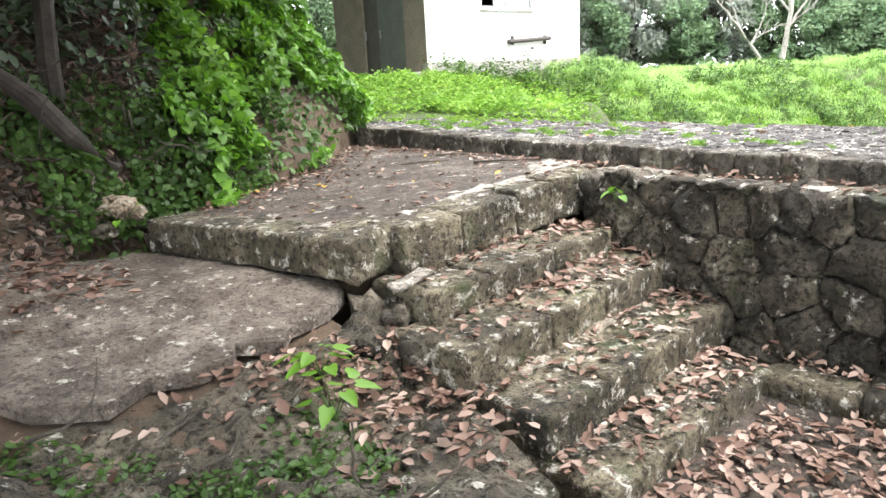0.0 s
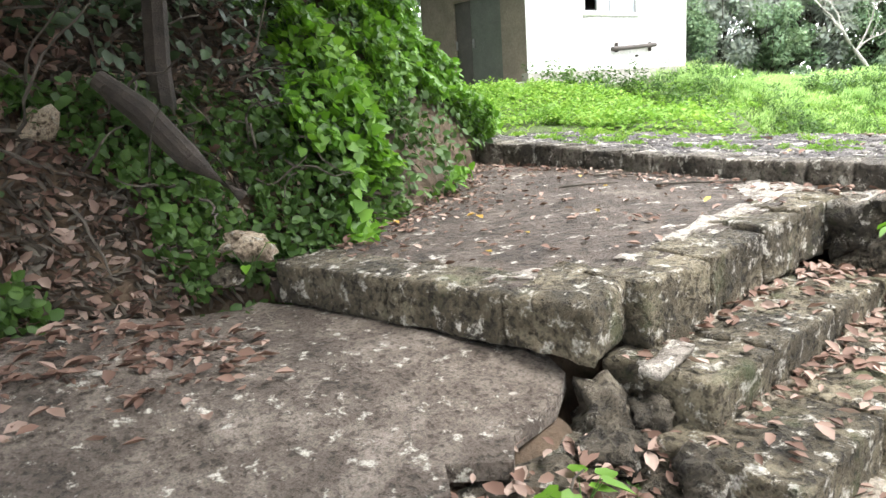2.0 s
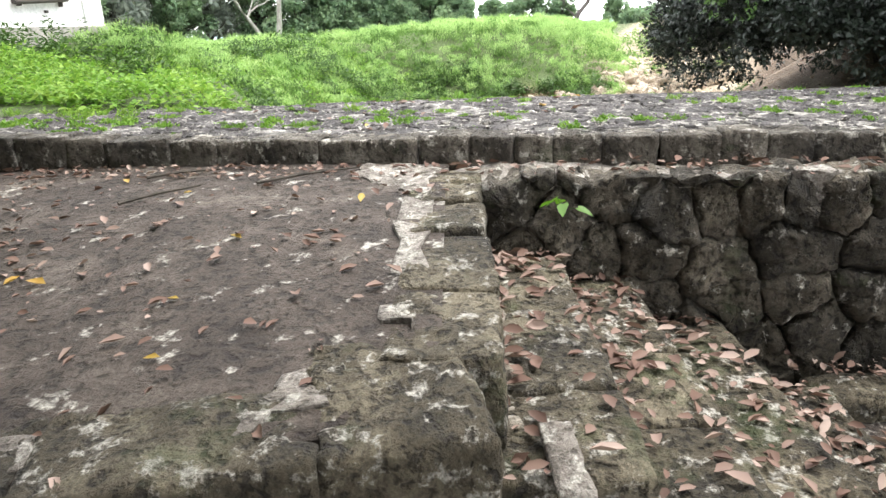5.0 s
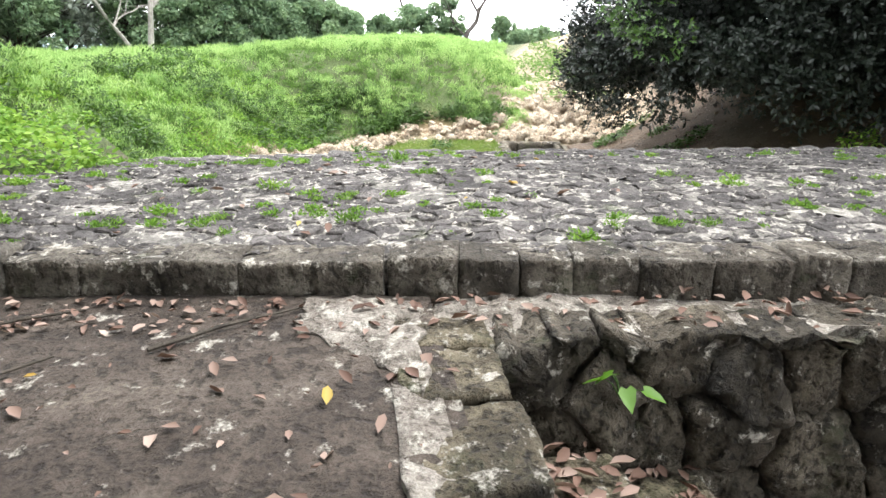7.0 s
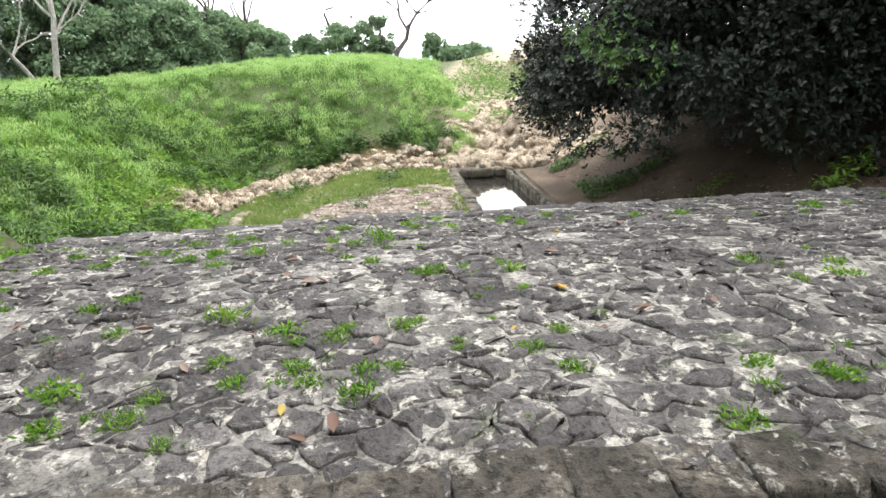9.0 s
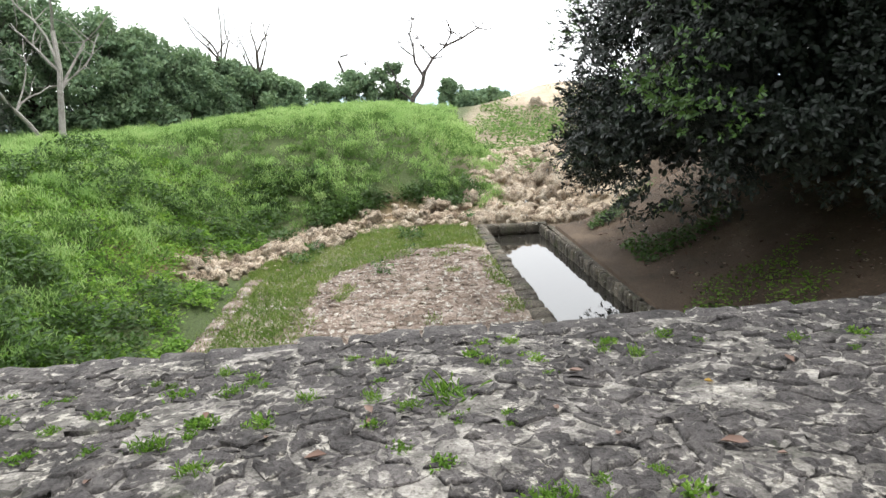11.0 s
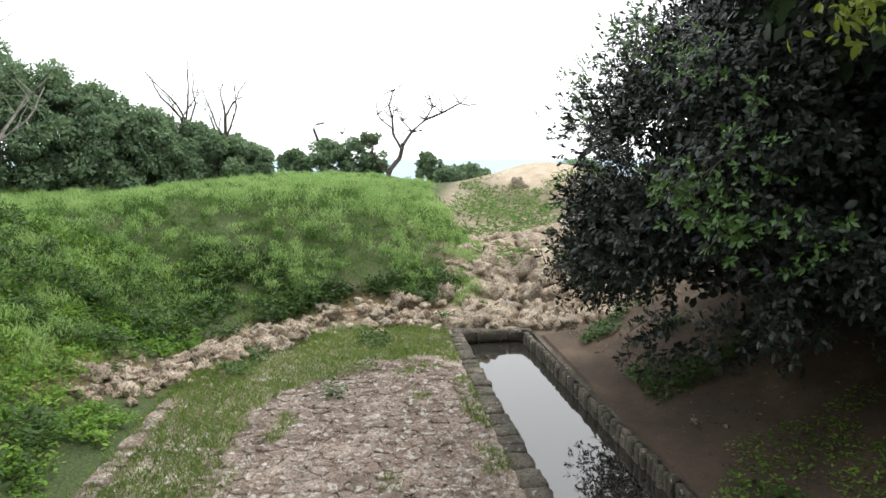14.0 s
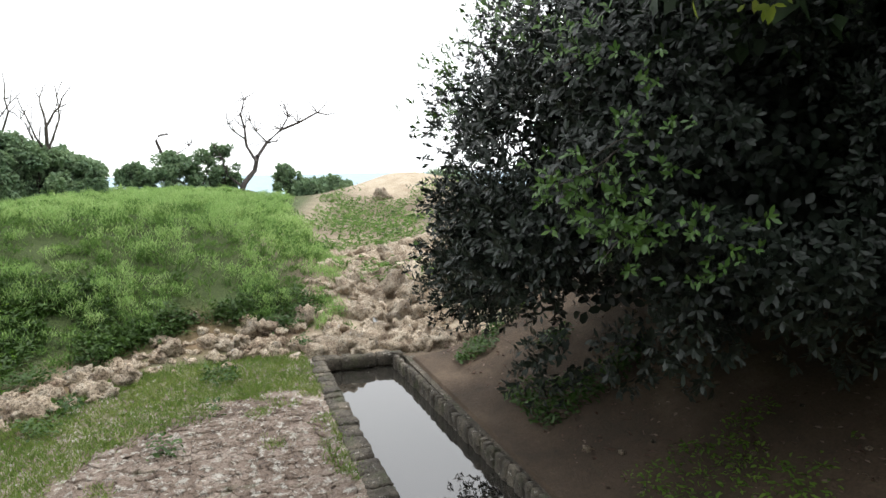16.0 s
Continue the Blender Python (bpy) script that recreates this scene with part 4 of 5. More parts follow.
def big_shrub():
    rnd = np.random.RandomState(31)
    t = tagged(new("shrub"), "huge dense shrub with dark glossy leaves hanging over bare soil", "shrub")
    t.matrix_basis = pose(16.7, -2.85, -0.3) @ Matrix.Scale(1.06, 4)
    bm = bmesh.new()
    for i in range(9):
        a = rnd.uniform(0, 2 * math.pi)
        limb(bm, (0.9 * math.cos(a), -1.0 + 0.6 * math.sin(a), -0.5), (math.cos(a) * 0.45, math.sin(a) * 0.3 - 0.2, 1), 2.8, 0.11, 0.03, rnd, 0.2, 7)
    part("trunk", bm, BARK, t)
    n = 460
    u = rand_dirs(rnd, n)
    u[:, 2] = np.abs(u[:, 2]) * 1.16 - 0.28
    cs = u * np.array((3.9, 4.2, 4.5)) * rnd.uniform(0.86, 1.0, (n, 1)) + np.array((0, 0, 1.65))
    cs[:, 1] *= 1 + 0.14 * np.clip((cs[:, 2] - 1.65) / 2.2, 0, 1)
    rs = rnd.uniform(0.28, 0.58, n)
    n = 37000
    idx = rnd.choice(len(cs), n, p=rs ** 2 / (rs ** 2).sum())
    d = rand_dirs(rnd, n)
    pos = cs[idx] + d * (rs[idx] * (1 - 0.6 * rnd.rand(n)))[:, None]
    out = pos - np.array((0, 0, 1.4))
    out /= np.linalg.norm(out, axis=1, keepdims=True)
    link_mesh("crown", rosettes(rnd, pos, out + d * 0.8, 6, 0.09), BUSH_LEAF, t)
    # close mass of the same dark leaves inside, added to block light
    m = 46000
    inner = rand_dirs(rnd, m)
    inner[:, 2] = np.abs(inner[:, 2]) * 1.1 - 0.2
    ip = inner * np.array((3.6, 3.9, 4.1)) * rnd.uniform(0.6, 0.9, (m, 1)) + np.array((0, 0, 1.65))
    L = rnd.uniform(0.09, 0.15, m)
    link_mesh("inner_shade_foliage", scatter_mesh("inner_shade_foliage", *OVAL, ip, *axes(rand_dirs(rnd, m), inner + rand_dirs(rnd, m) * 0.4, L, L * 0.6)), BUSH_LEAF, t)
    # brighter young shoots
    keep = np.where((pos[:, 1] > 2.5) & (pos[:, 0] < 1.0) & (pos[:, 2] > 1.7) & (np.linalg.norm((pos - np.array((0, 0, 1.65))) / np.array((3.9, 4.2, 4.5)), axis=1) > 1.0))[0]
    centre = keep[rnd.choice(len(keep), 42)]
    q = np.repeat(pos[centre], 8, 0) + rnd.normal(0, 0.15, (336, 3)) + np.repeat(out[centre], 8, 0) * 0.1
    link_mesh("young_growth", rosettes(rnd, q, np.repeat(out[centre], 8, 0), 6, 0.075), BUSH_YOUNG, t, "bright green young leaves")
    # long shoots that hang out of the crown
    for k in range(14):
        s = pos[keep[rnd.randint(len(keep))]]
        bm = bmesh.new()
        pts = limb(bm, s, out[keep[0]] * 0.3 + np.array((-0.3, 0.8, -0.5)), rnd.uniform(0.3, 0.7), 0.008, 0.003, rnd, 0.2, 5, -0.05, 4)
        part("shoot", bm, BARK, t)


big_shrub()

# dark trees behind shrub and over bank; out-of-view high crowns added for shade
for i, (x, y, h, r) in enumerate(((13.0, -6.0, 9.5, 4.2), (18.5, -8.5, 9.0, 4.0), (9.8, -6.0, 9.0, 3.6), (22.5, -9.5, 5.0, 2.8), (15.5, -6.5, 10.0, 4.2), (11.5, -5.0, 9.5, 3.5), (7.0, -8.0, 9.0, 3.6), (8.4, -5.8, 10.0, 3.8), (13.4, -3.4, 10.5, 4.2))):
    tree("tree", x, y, ground_z(x, y), h, r, 14000, 0.24, FOREST_LEAF, "dark broad-leaved tree round the shrub, high crowns added for shade", 51 + i, 0.2, clumps=34, trunk_part=0.56 if x in (11.5, 8.4, 13.4) else 0.2)
# the two at y < 2.5 stand unseen, added to shade the foreground
for i, (x, y, h, r) in enumerate(((-0.2, 7.2, 7.0, 4.4), (2.0, 8.6, 7.0, 3.6), (-3.2, 7.0, 6.5, 4.0), (-3.4, 2.0, 8.2, 4.8), (-1.2, -2.4, 8.8, 4.9), (4.2, 11.5, 7.0, 2.8), (0.2, 11.0, 7.5, 3.0), (5.6, 15.5, 8.0, 3.2), (7.0, 20.5, 9.0, 3.6), (2.0, 16.5, 9.0, 3.6), (-5, 11, 8, 3.4))):
    tree("tree", x, y, ground_z(x, y), h, r, 14000, 0.21, FOREST_LEAF, "broad-leaved tree on the shady bank, high-crowned ones added for shade", 71 + i, 0.16, clumps=34, trunk_part=0.58 if y < 2.5 else 0.36)

# far woods beyond the meadow, distance haze put into their leaf colour
woods = [(16, 30, 9, 3, 0), (19.5, 31, 9.5, 3, 1), (22.5, 30, 8.5, 2.6, 1), (25, 29, 9, 2.8, 0), (27, 27, 8, 2.5, 1), (29.5, 26, 8.5, 2.6, 0), (31.5, 24, 7.6, 2.6, 1), (33, 22, 7.4, 2.4, 0), (35, 20.5, 7.2, 2.4, 1),
         (36.5, 18.5, 6.6, 2.4, 0), (37.5, 16.5, 5.6, 2.4, 0), (38.5, 14.6, 4.8, 2.2, 0), (39.5, 13.0, 4.0, 2.0, 0), (41, 11.6, 3.4, 1.9, 0), (41.5, 10.2, 2.8, 1.7, 0), (42.5, 9.0, 2.2, 1.4, 0), (13, 33, 9, 3, 1), (28, 32, 9.5, 3, 0), (33, 28, 8.5, 3, 1), (10.5, 31, 9, 3, 0)]
for i, (x, y, h, r, kind) in enumerate(woods):
    y += 1.3 * sm(26, 36, x)
    h *= 0.82 + 0.18 * sm(28, 34, x)
    tree("tree", x, y, ground_z(x, y) - 0.2, h, r, 20000, 0.18 if kind else 0.14, HAZY_PINE_LEAF if kind else HAZY_WOOD_LEAF, "tall feathery tree at the meadow's edge, haze in its grey-green colour" if kind else "rounded broad-leaved tree at the meadow's edge",
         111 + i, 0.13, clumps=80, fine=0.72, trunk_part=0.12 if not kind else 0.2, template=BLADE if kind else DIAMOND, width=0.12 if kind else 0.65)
for i, (x, y, h, r) in enumerate(((50, 7.2, 2.4, 1.6), (50.5, 5.4, 2.4, 1.5), (50.0, 8.9, 1.7, 1.1), (50.8, 4.2, 2.9, 1.0), (51.0, 0.6, 1.9, 0.9), (50.5, -0.9, 0.8, 1.5), (50.3, -2.0, 0.9, 1.2), (62, -2.2, 3.0, 1.5), (60, -5, 2.0, 1.8), (58, -8, 2.0, 2.2), (56, -11, 2.2, 2.4))):
    tree("bush", x, y, ground_z(x, y) - 0.1, h, r, 4200, 0.15, HAZY_WOOD_LEAF, "wind-clipped green bush on the ridge above the sea", 151 + i, 0.06, clumps=30, fine=0.65, trunk_part=0.1, category="bush")
def traced_tree(x, y, z, limbs, label, bark):
    """A dead tree from the side: limbs as runs of (sideways, up) with radii."""
    t = tagged(new("dead_tree"), label, "dead tree")
    t.matrix_basis = pose(x, y, z)
    rnd = np.random.RandomState(177)
    for name, run, r0, r1 in limbs:
        bm = bmesh.new()
        pts = [Vector((0.25 * math.sin(i * 1.7 + len(run)), s, h)) for i, (s, h) in enumerate(run)]
        tube(bm, pts, [r0 + (r1 - r0) * i / (len(pts) - 1) for i in range(len(pts))], 7)
        if name == "branch":
            for k in range(16):
                limb(bm, pts[rnd.randint(1, len(pts))], rand_dirs(rnd, 1)[0] * np.array((0.6, 1, 0.6)) + np.array((0, 0, 0.6)), rnd.uniform(0.4, 1.2), r1 * 1.2, r1 * 0.5, rnd, 0.3, 5, 0.03, 4)
        part(name, bm, bark, t)


traced_tree(50.1, 3.25, ground_z(50.1, 3.25), (("trunk", [(0.1, -0.2), (-0.15, 0.5), (-0.75, 1.2), (-0.95, 2.1)], 0.17, 0.12), ("branch", [(-0.95, 2.0), (-1.5, 2.8), (-2.3, 3.5), (-3.3, 3.9), (-4.4, 4.5), (-5.0, 4.4)], 0.1, 0.035),
            ("branch", [(-0.85, 1.7), (-0.35, 2.6), (-0.3, 3.6), (-0.1, 4.3), (-0.35, 5.2)], 0.09, 0.03), ("branch", [(-0.4, 2.9), (0.3, 3.4), (0.6, 3.8)], 0.05, 0.02), ("branch", [(-2.3, 3.5), (-2.7, 4.2), (-2.6, 4.7)], 0.05, 0.02),
            ("branch", [(-1.5, 2.8), (-0.9, 3.4), (-0.6, 4.0)], 0.05, 0.02), ("branch", [(0.0, 0.3), (0.8, 1.0), (1.0, 1.9), (1.4, 2.6)], 0.06, 0.02)), "bare crooked dead tree leaning out on the ridge", DARK_BARK)
traced_tree(50.9, 7.2, ground_z(50.9, 7.2), (("trunk", [(0, -0.2), (0.0, 1.2), (0.25, 2.2), (0.5, 2.9), (0.35, 3.2), (-0.1, 3.3)], 0.11, 0.05), ("branch", [(0.1, 1.6), (-0.6, 2.2), (-1.2, 2.6)], 0.04, 0.015)), "short dead snag with a hooked top", DARK_BARK)
bare_tree("dead_tree", 41.0, 13.0, ground_z(41.0, 13.0), 7.0, "leafless grey tree above the bushes", 173, 0.13, BARK, 9, (0, 0.05))
bare_tree("dead_tree", 41.6, 11.4, ground_z(41.6, 11.4), 7.0, "leafless grey tree above the bushes", 174, 0.12, BARK, 8, (0, -0.05))
bare_tree("dead_tree", 31.1, 16.3, ground_z(31.1, 16.3), 8.5, "pale bleached bare tree before the wood", 175, 0.13, PALE_BARK, 5)
bare_tree("dead_tree", 31.0, 17.0, ground_z(31.0, 17.0), 7.0, "pale bleached bare tree before the wood", 176, 0.09, PALE_BARK, 4, (-0.2, 0.2))


def blades(rnd, pts, per, high, width, lean=0.45):
    n = len(pts) * per
    p = np.repeat(pts, per, 0) + np.concatenate([rnd.normal(0, 0.05, (n, 2)), np.zeros((n, 1))], 1)
    a = np.concatenate([rnd.normal(0, lean, (n, 2)), np.ones((n, 1))], 1)
    L = np.repeat(high, per) * rnd.uniform(0.5, 1.15, n)
    up = rand_dirs(rnd, n)
    return p, a, up, L, width * rnd.uniform(0.6, 1.3, n)


def field(name, label, rnd, xs, ys, count, keep, high, per, width, material, template=BLADE, lean=0.45, rise=None):
    pts = []
    while len(pts) < count:
        x, y = rnd.uniform(*xs), rnd.uniform(*ys)
        if keep(x, y):
            pts.append((x, y, ground_z(x, y) - 0.02))
    pts = np.array(pts)
    hs = np.array([high(x, y) for x, y, _ in pts])
    p, a, up, L, W = blades(rnd, pts, per, hs, width, lean)
    if rise:
        tops = np.repeat(np.array([max(0.08, rise(x, y)) for x, y, _ in pts]), per)
        p[:, :2] += rnd.normal(0, 0.085, (len(p), 2))
        p[:, 2] += tops * rnd.rand(len(p)) ** 0.6
    return tagged(link_mesh(name, scatter_mesh(name, *template, p, *axes(a, up, L, W)), material), label, "grass", kind="stuff")


def meadow_keep(x, y):
    if edge_offset(x, y) < 1.15 + 0.7 * noise.noise(Vector((x * 0.7, y * 0.7, 5))) and y < 9:
        return False
    if x < 22.4:
        return y > 9.3 + 0.8 * noise.noise(Vector((x * 0.5, 0, 0)))
    return valley(x, y) > 0.6 + 0.45 * max(0, x - 30) - 0.3 * max(0, x - 36) + 0.7 * noise.noise(Vector((x * 0.5, y * 0.5, 0)))


def meadow_high(x, y):
    """Height of the weeds, low towards the gully and uneven from clump to clump."""
    k = 0.72 + 0.28 * sm(0.8, 3.0, valley(x, y)) if x > 22 else 1.0
    return k * (0.8 + 0.9 * noise.noise(Vector((x * 0.7, y * 0.7, 9))) + 0.7 * noise.noise(Vector((x * 2.2, y * 2.2, 4))))


rv = np.random.RandomState(41)
field("meadow_grass", "waist-high feathery green weeds over the hill", rv, (13, 50), (0.2, 24), 15000, meadow_keep, lambda x, y: 0.24 * max(0.3, meadow_high(x, y)), 5, 0.03, GRASS, BLADE, 0.7)
field("meadow_undergrowth", "darker leafy weeds low in the meadow", rv, (13, 48), (1.5, 22), 3600, meadow_keep, lambda x, y: 0.14, 40, 0.03, GRASS, DIAMOND, 0.9, lambda x, y: 0.26 * meadow_high(x, y))
field("meadow_plumes", "feathery pale green tops of the meadow weeds", rv, (13, 48), (0.2, 22), 4600, lambda x, y: meadow_keep(x, y) and meadow_high(x, y) > 0.62 and (x < 22.4 or edge_offset(x, y) > 1.7 + 0.8 * noise.noise(Vector((x * 0.8, y * 0.8, 2))) or y < 2.6), lambda x, y: 0.15, 64, 0.017, PLUME, DIAMOND, 0.6, lambda x, y: 0.36 * meadow_high(x, y))


def leaf_field(name, label, rnd, xs, ys, count, keep, high, leaf, width, material, template=OVAL, base=None, clump=0):
    pts = []
    tries = 0
    while len(pts) < count and tries < count * 30:
        tries += 1
        x, y = rnd.uniform(*xs), rnd.uniform(*ys)
        if clump and keep(x, y, rnd):
            r0, h0, g0 = rnd.uniform(0.12, 0.3), high * rnd.uniform(0.35, 1.15), (base or ground_z)(x, y)
            for k in range(clump):
                dx, dy = rnd.normal(0, r0 * 0.5, 2)
                d2 = (dx * dx + dy * dy) / (r0 * r0)
                pts.append((x + dx, y + dy, g0 + h0 * max(0.05, 1 - 0.7 * d2) * rnd.uniform(0.55, 1.0)))
        elif not clump and keep(x, y, rnd):
            pts.append((x, y, (base or ground_z)(x, y) + high * rnd.rand() ** 0.8 * (0.65 + 0.6 * noise.noise(Vector((x * 1.6, y * 1.6, 3))))))
    pts = np.array(pts)
    n = len(pts)
    a = np.concatenate([rnd.normal(0, 1, (n, 2)), rnd.normal(0.1, 0.4, (n, 1))], 1)
    up = np.concatenate([rnd.normal(0, 0.4, (n, 2)), np.ones((n, 1))], 1)
    L = leaf * rnd.uniform(0.55, 1.3, n)
    return tagged(link_mesh(name, scatter_mesh(name, *template, pts, *axes(a, up, L, L * width)), material), label, "plants", kind="stuff")


def patchy(x, y, s, cut):
    return noise.noise(Vector((x * s, y * s, 7.7))) > cut


leaf_field("slope_weeds", "bright green broad-leaved weeds on the slope below the hut", rv, (4.9, 24.8), (6.2, 13.1), 76000,
           lambda x, y, r: (y > 6.4 + 0.75 * max(0, 8.0 - x) + 1.0 * sm(7.4, 8.6, x) + 0.5 * noise.noise(Vector((x, 0, 1))) if x < 9 else y > 7.98) and not (9.3 < x < 15.2 and y > 13.0) and patchy(x, y, 0.9, -0.38) and y < 12.6 and (x < 18 or edge_offset(x, y) > 1.2 or y > 9), 0.24, 0.075, 0.5, WEED, OVAL, None, 26)
leaf_field("slope_bushes", "darker taller weeds in clumps on the slope", rv, (9.2, 24.0), (8.3, 13.0), 19000, lambda x, y, r: patchy(x, y, 0.8, 0.12) and (x < 18 or edge_offset(x, y) > 1.3), 0.6, 0.11, 0.35, HERB_LEAF, OVAL, None, 30)
leaf_field("hill_foot_weeds", "dark leafy weeds on the foot of the hill behind the rubble", rv, (21.5, 25.5), (2.3, 10.0), 12000, lambda x, y, r: edge_offset(x, y) > 0.9 and valley(x, y) > 0.9 and patchy(x, y, 0.9, -0.05), 0.4, 0.09, 0.45, HERB_LEAF, OVAL, None, 28)
leaf_field("rim_weeds", "green herbs at the near end of the tank", rv, (12.4, 15.5), (-1.8, 0.75), 1500, lambda x, y, r: patchy(x, y, 1.1, 0.05), 0.14, 0.07, 0.4, WEED)
leaf_field("bank_tall_herbs", "tall bright herbs on the bank beyond the path", rv, (11.3, 12.9), (-2.8, -1.8), 1100, lambda x, y, r: patchy(x, y, 1.2, 0.0), 0.7, 0.1, 0.4, WEED, OVAL, None, 30)
leaf_field("bank_weeds", "green herbs at the shady right bank", rv, (10, 22), (-2.5, 0.2), 2500, lambda x, y, r: patchy(x, y, 0.7, 0.22), 0.2, 0.09, 0.5, HERB_LEAF)


# ---- loose rocks ----
def rock_mesh(name, seed, flat=0.7):
    rnd = np.random.RandomState(seed)
    bm = bmesh.new()
    bmesh.ops.create_icosphere(bm, subdivisions=3, radius=1)
    o = Vector(rnd.uniform(-9, 9, 3))
    for v in bm.verts:
        d = v.co.normalized()
        k = 1 + 0.6 * noise.noise(d * 1.4 + o) + 0.35 * noise.noise(d * 3.3 + o) + 0.16 * noise.noise(d * 8 + o)
        c = noise.cell(d * 1.1 + o)
        v.co = Vector((d.x * k, d.y * k * 0.8, d.z * k * flat)) * (1 + 0.08 * c)
    for f in bm.faces:
        f.smooth = True
    me = bpy.data.meshes.new(name)
    bm.to_mesh(me)
    bm.free()
    return me


ROCKS = [rock_mesh("rock", 900 + i) for i in range(8)]
for me in ROCKS:
    me.materials.append(PALE_ROCK)
DULL = [rock_mesh("rock", 930 + i) for i in range(4)]
for me in DULL:
    me.materials.append(WALL_STONE)


def rock(me, x, y, z, size, rnd, label, group="", name="rock"):
    ob = tagged(new(name, me), label, "rock", group)
    s = size * rnd.uniform(0.75, 1.3, 3)
    ob.matrix_basis = pose(x, y, z, rnd.uniform(-20, 20), rnd.uniform(-20, 20), rnd.uniform(0, 360)) @ Matrix.Diagonal((*s, 1))
    return ob


rr = np.random.RandomState(61)
REST_V, REST_F = [], []


def rest_rock(me, x, y, z, size, rnd):
    """A far rock that joins the one mesh of loose rubble."""
    m = pose(x, y, z, rnd.uniform(-20, 20), rnd.uniform(-20, 20), rnd.uniform(0, 360)) @ Matrix.Diagonal((*(size * rnd.uniform(0.75, 1.3, 3)), 1))
    o = len(REST_V)
    REST_V.extend(m @ v.co for v in me.vertices)
    REST_F.extend(tuple(o + i for i in p.vertices) for p in me.polygons)


count = 0
while count < 330:
    x = 22.4 + 9.5 * rr.rand() ** 1.3
    v = rr.normal(-0.3, 1.3)
    if abs(v + 0.3) < 0.18 or not -3.0 < v < 2.2 - 0.1 * (x - 22):
        continue
    y = 1.5 + (v - (x - 22) * 0.215) / 0.977
    size = rr.uniform(0.1, 0.3) * (1.4 if rr.rand() < 0.15 else 1)
    if size > 0.2 and x < 28:
        rock(ROCKS[rr.randint(8)], x, y, ground_z(x, y) + size * 0.15, size, rr, "pale cream coral rock tumbled in the gully", "rocks in the gully")
    else:
        rest_rock(ROCKS[rr.randint(8)], x, y, ground_z(x, y) + size * 0.15, size, rr)
    count += 1
for k in range(350):
    i = rr.randint(len(EDGE) - 1)
    t = rr.rand()
    x = EDGE[i][0] * (1 - t) + EDGE[i + 1][0] * t + rr.normal(0.35, 0.42)
    y = EDGE[i][1] * (1 - t) + EDGE[i + 1][1] * t + rr.normal(0.3, 0.42)
    size = rr.uniform(0.04, 0.14) * (1.8 if rr.rand() < 0.22 else 1)
    if size > 0.13:
        rock(ROCKS[rr.randint(8)], x, y, max(ground_z(x, y), -1.45) + size * 0.25, size, rr, "broken pale rubble stone beside the terrace", "rubble beside the terrace")
    else:
        rest_rock(ROCKS[rr.randint(8)], x, y, max(ground_z(x, y), -1.45) + size * 0.25, size, rr)
for x, y, size in ((25.6, -0.2, 0.55), (24.4, 0.35, 0.42), (29.6, -1.3, 0.75), (30.4, -2.0, 0.85), (31.0, -1.0, 0.55), (23.2, 0.55, 0.3), (26.4, 0.05, 0.45), (27.2, -0.6, 0.5), (25.2, 1.7, 0.32), (26.6, 1.3, 0.36), (28.2, 0.8, 0.4), (27.4, 1.1, 0.3), (24.0, 1.9, 0.28), (28.6, -0.7, 0.5), (23.6, 2.1, 0.3)):
    rock(ROCKS[rr.randint(8)], x, y, ground_z(x, y) + size * 0.2, size, rr, "large cream coral boulder in the gully", "rocks in the gully", "boulder")
rock(ROCKS[1], 43.9, -3.5, ground_z(43.9, -3.5) + 0.1, 0.5, rr, "brown boulder before the sand mound", "", "boulder")
tagged(link_mesh("loose_rubble", mesh_from("loose_rubble", REST_V, REST_F, True), PALE_ROCK), "small pale rubble strewn along gully and terrace", "rubble", kind="stuff")
bm = bmesh.new()
bmesh.ops.create_grid(bm, x_segments=14, y_segments=2, size=1, matrix=Matrix.Translation((24.3, 1.0, -1.16)) @ pose(0, 0, 0, 0, -5.5, -12.4) @ Matrix.Diagonal((1.7, 0.05, 1, 1)))
tagged(link("stream", bm, POOL_WATER), "thin trickle of water between the rocks", "stream", kind="structure")
# thin flat stone bridging the gap between landing corner and upper step
flat = tagged(link_mesh("flat_stone", rough_block("flat_stone", 0.34, 0.11, 0.04, 0.015, 0.012, 0.03, 611), PATCH), "thin pale flat stone lying beside the upper step", "stone")
flat.matrix_basis = pose(2.27, 3.34, 0.18, 3, -4, 12)
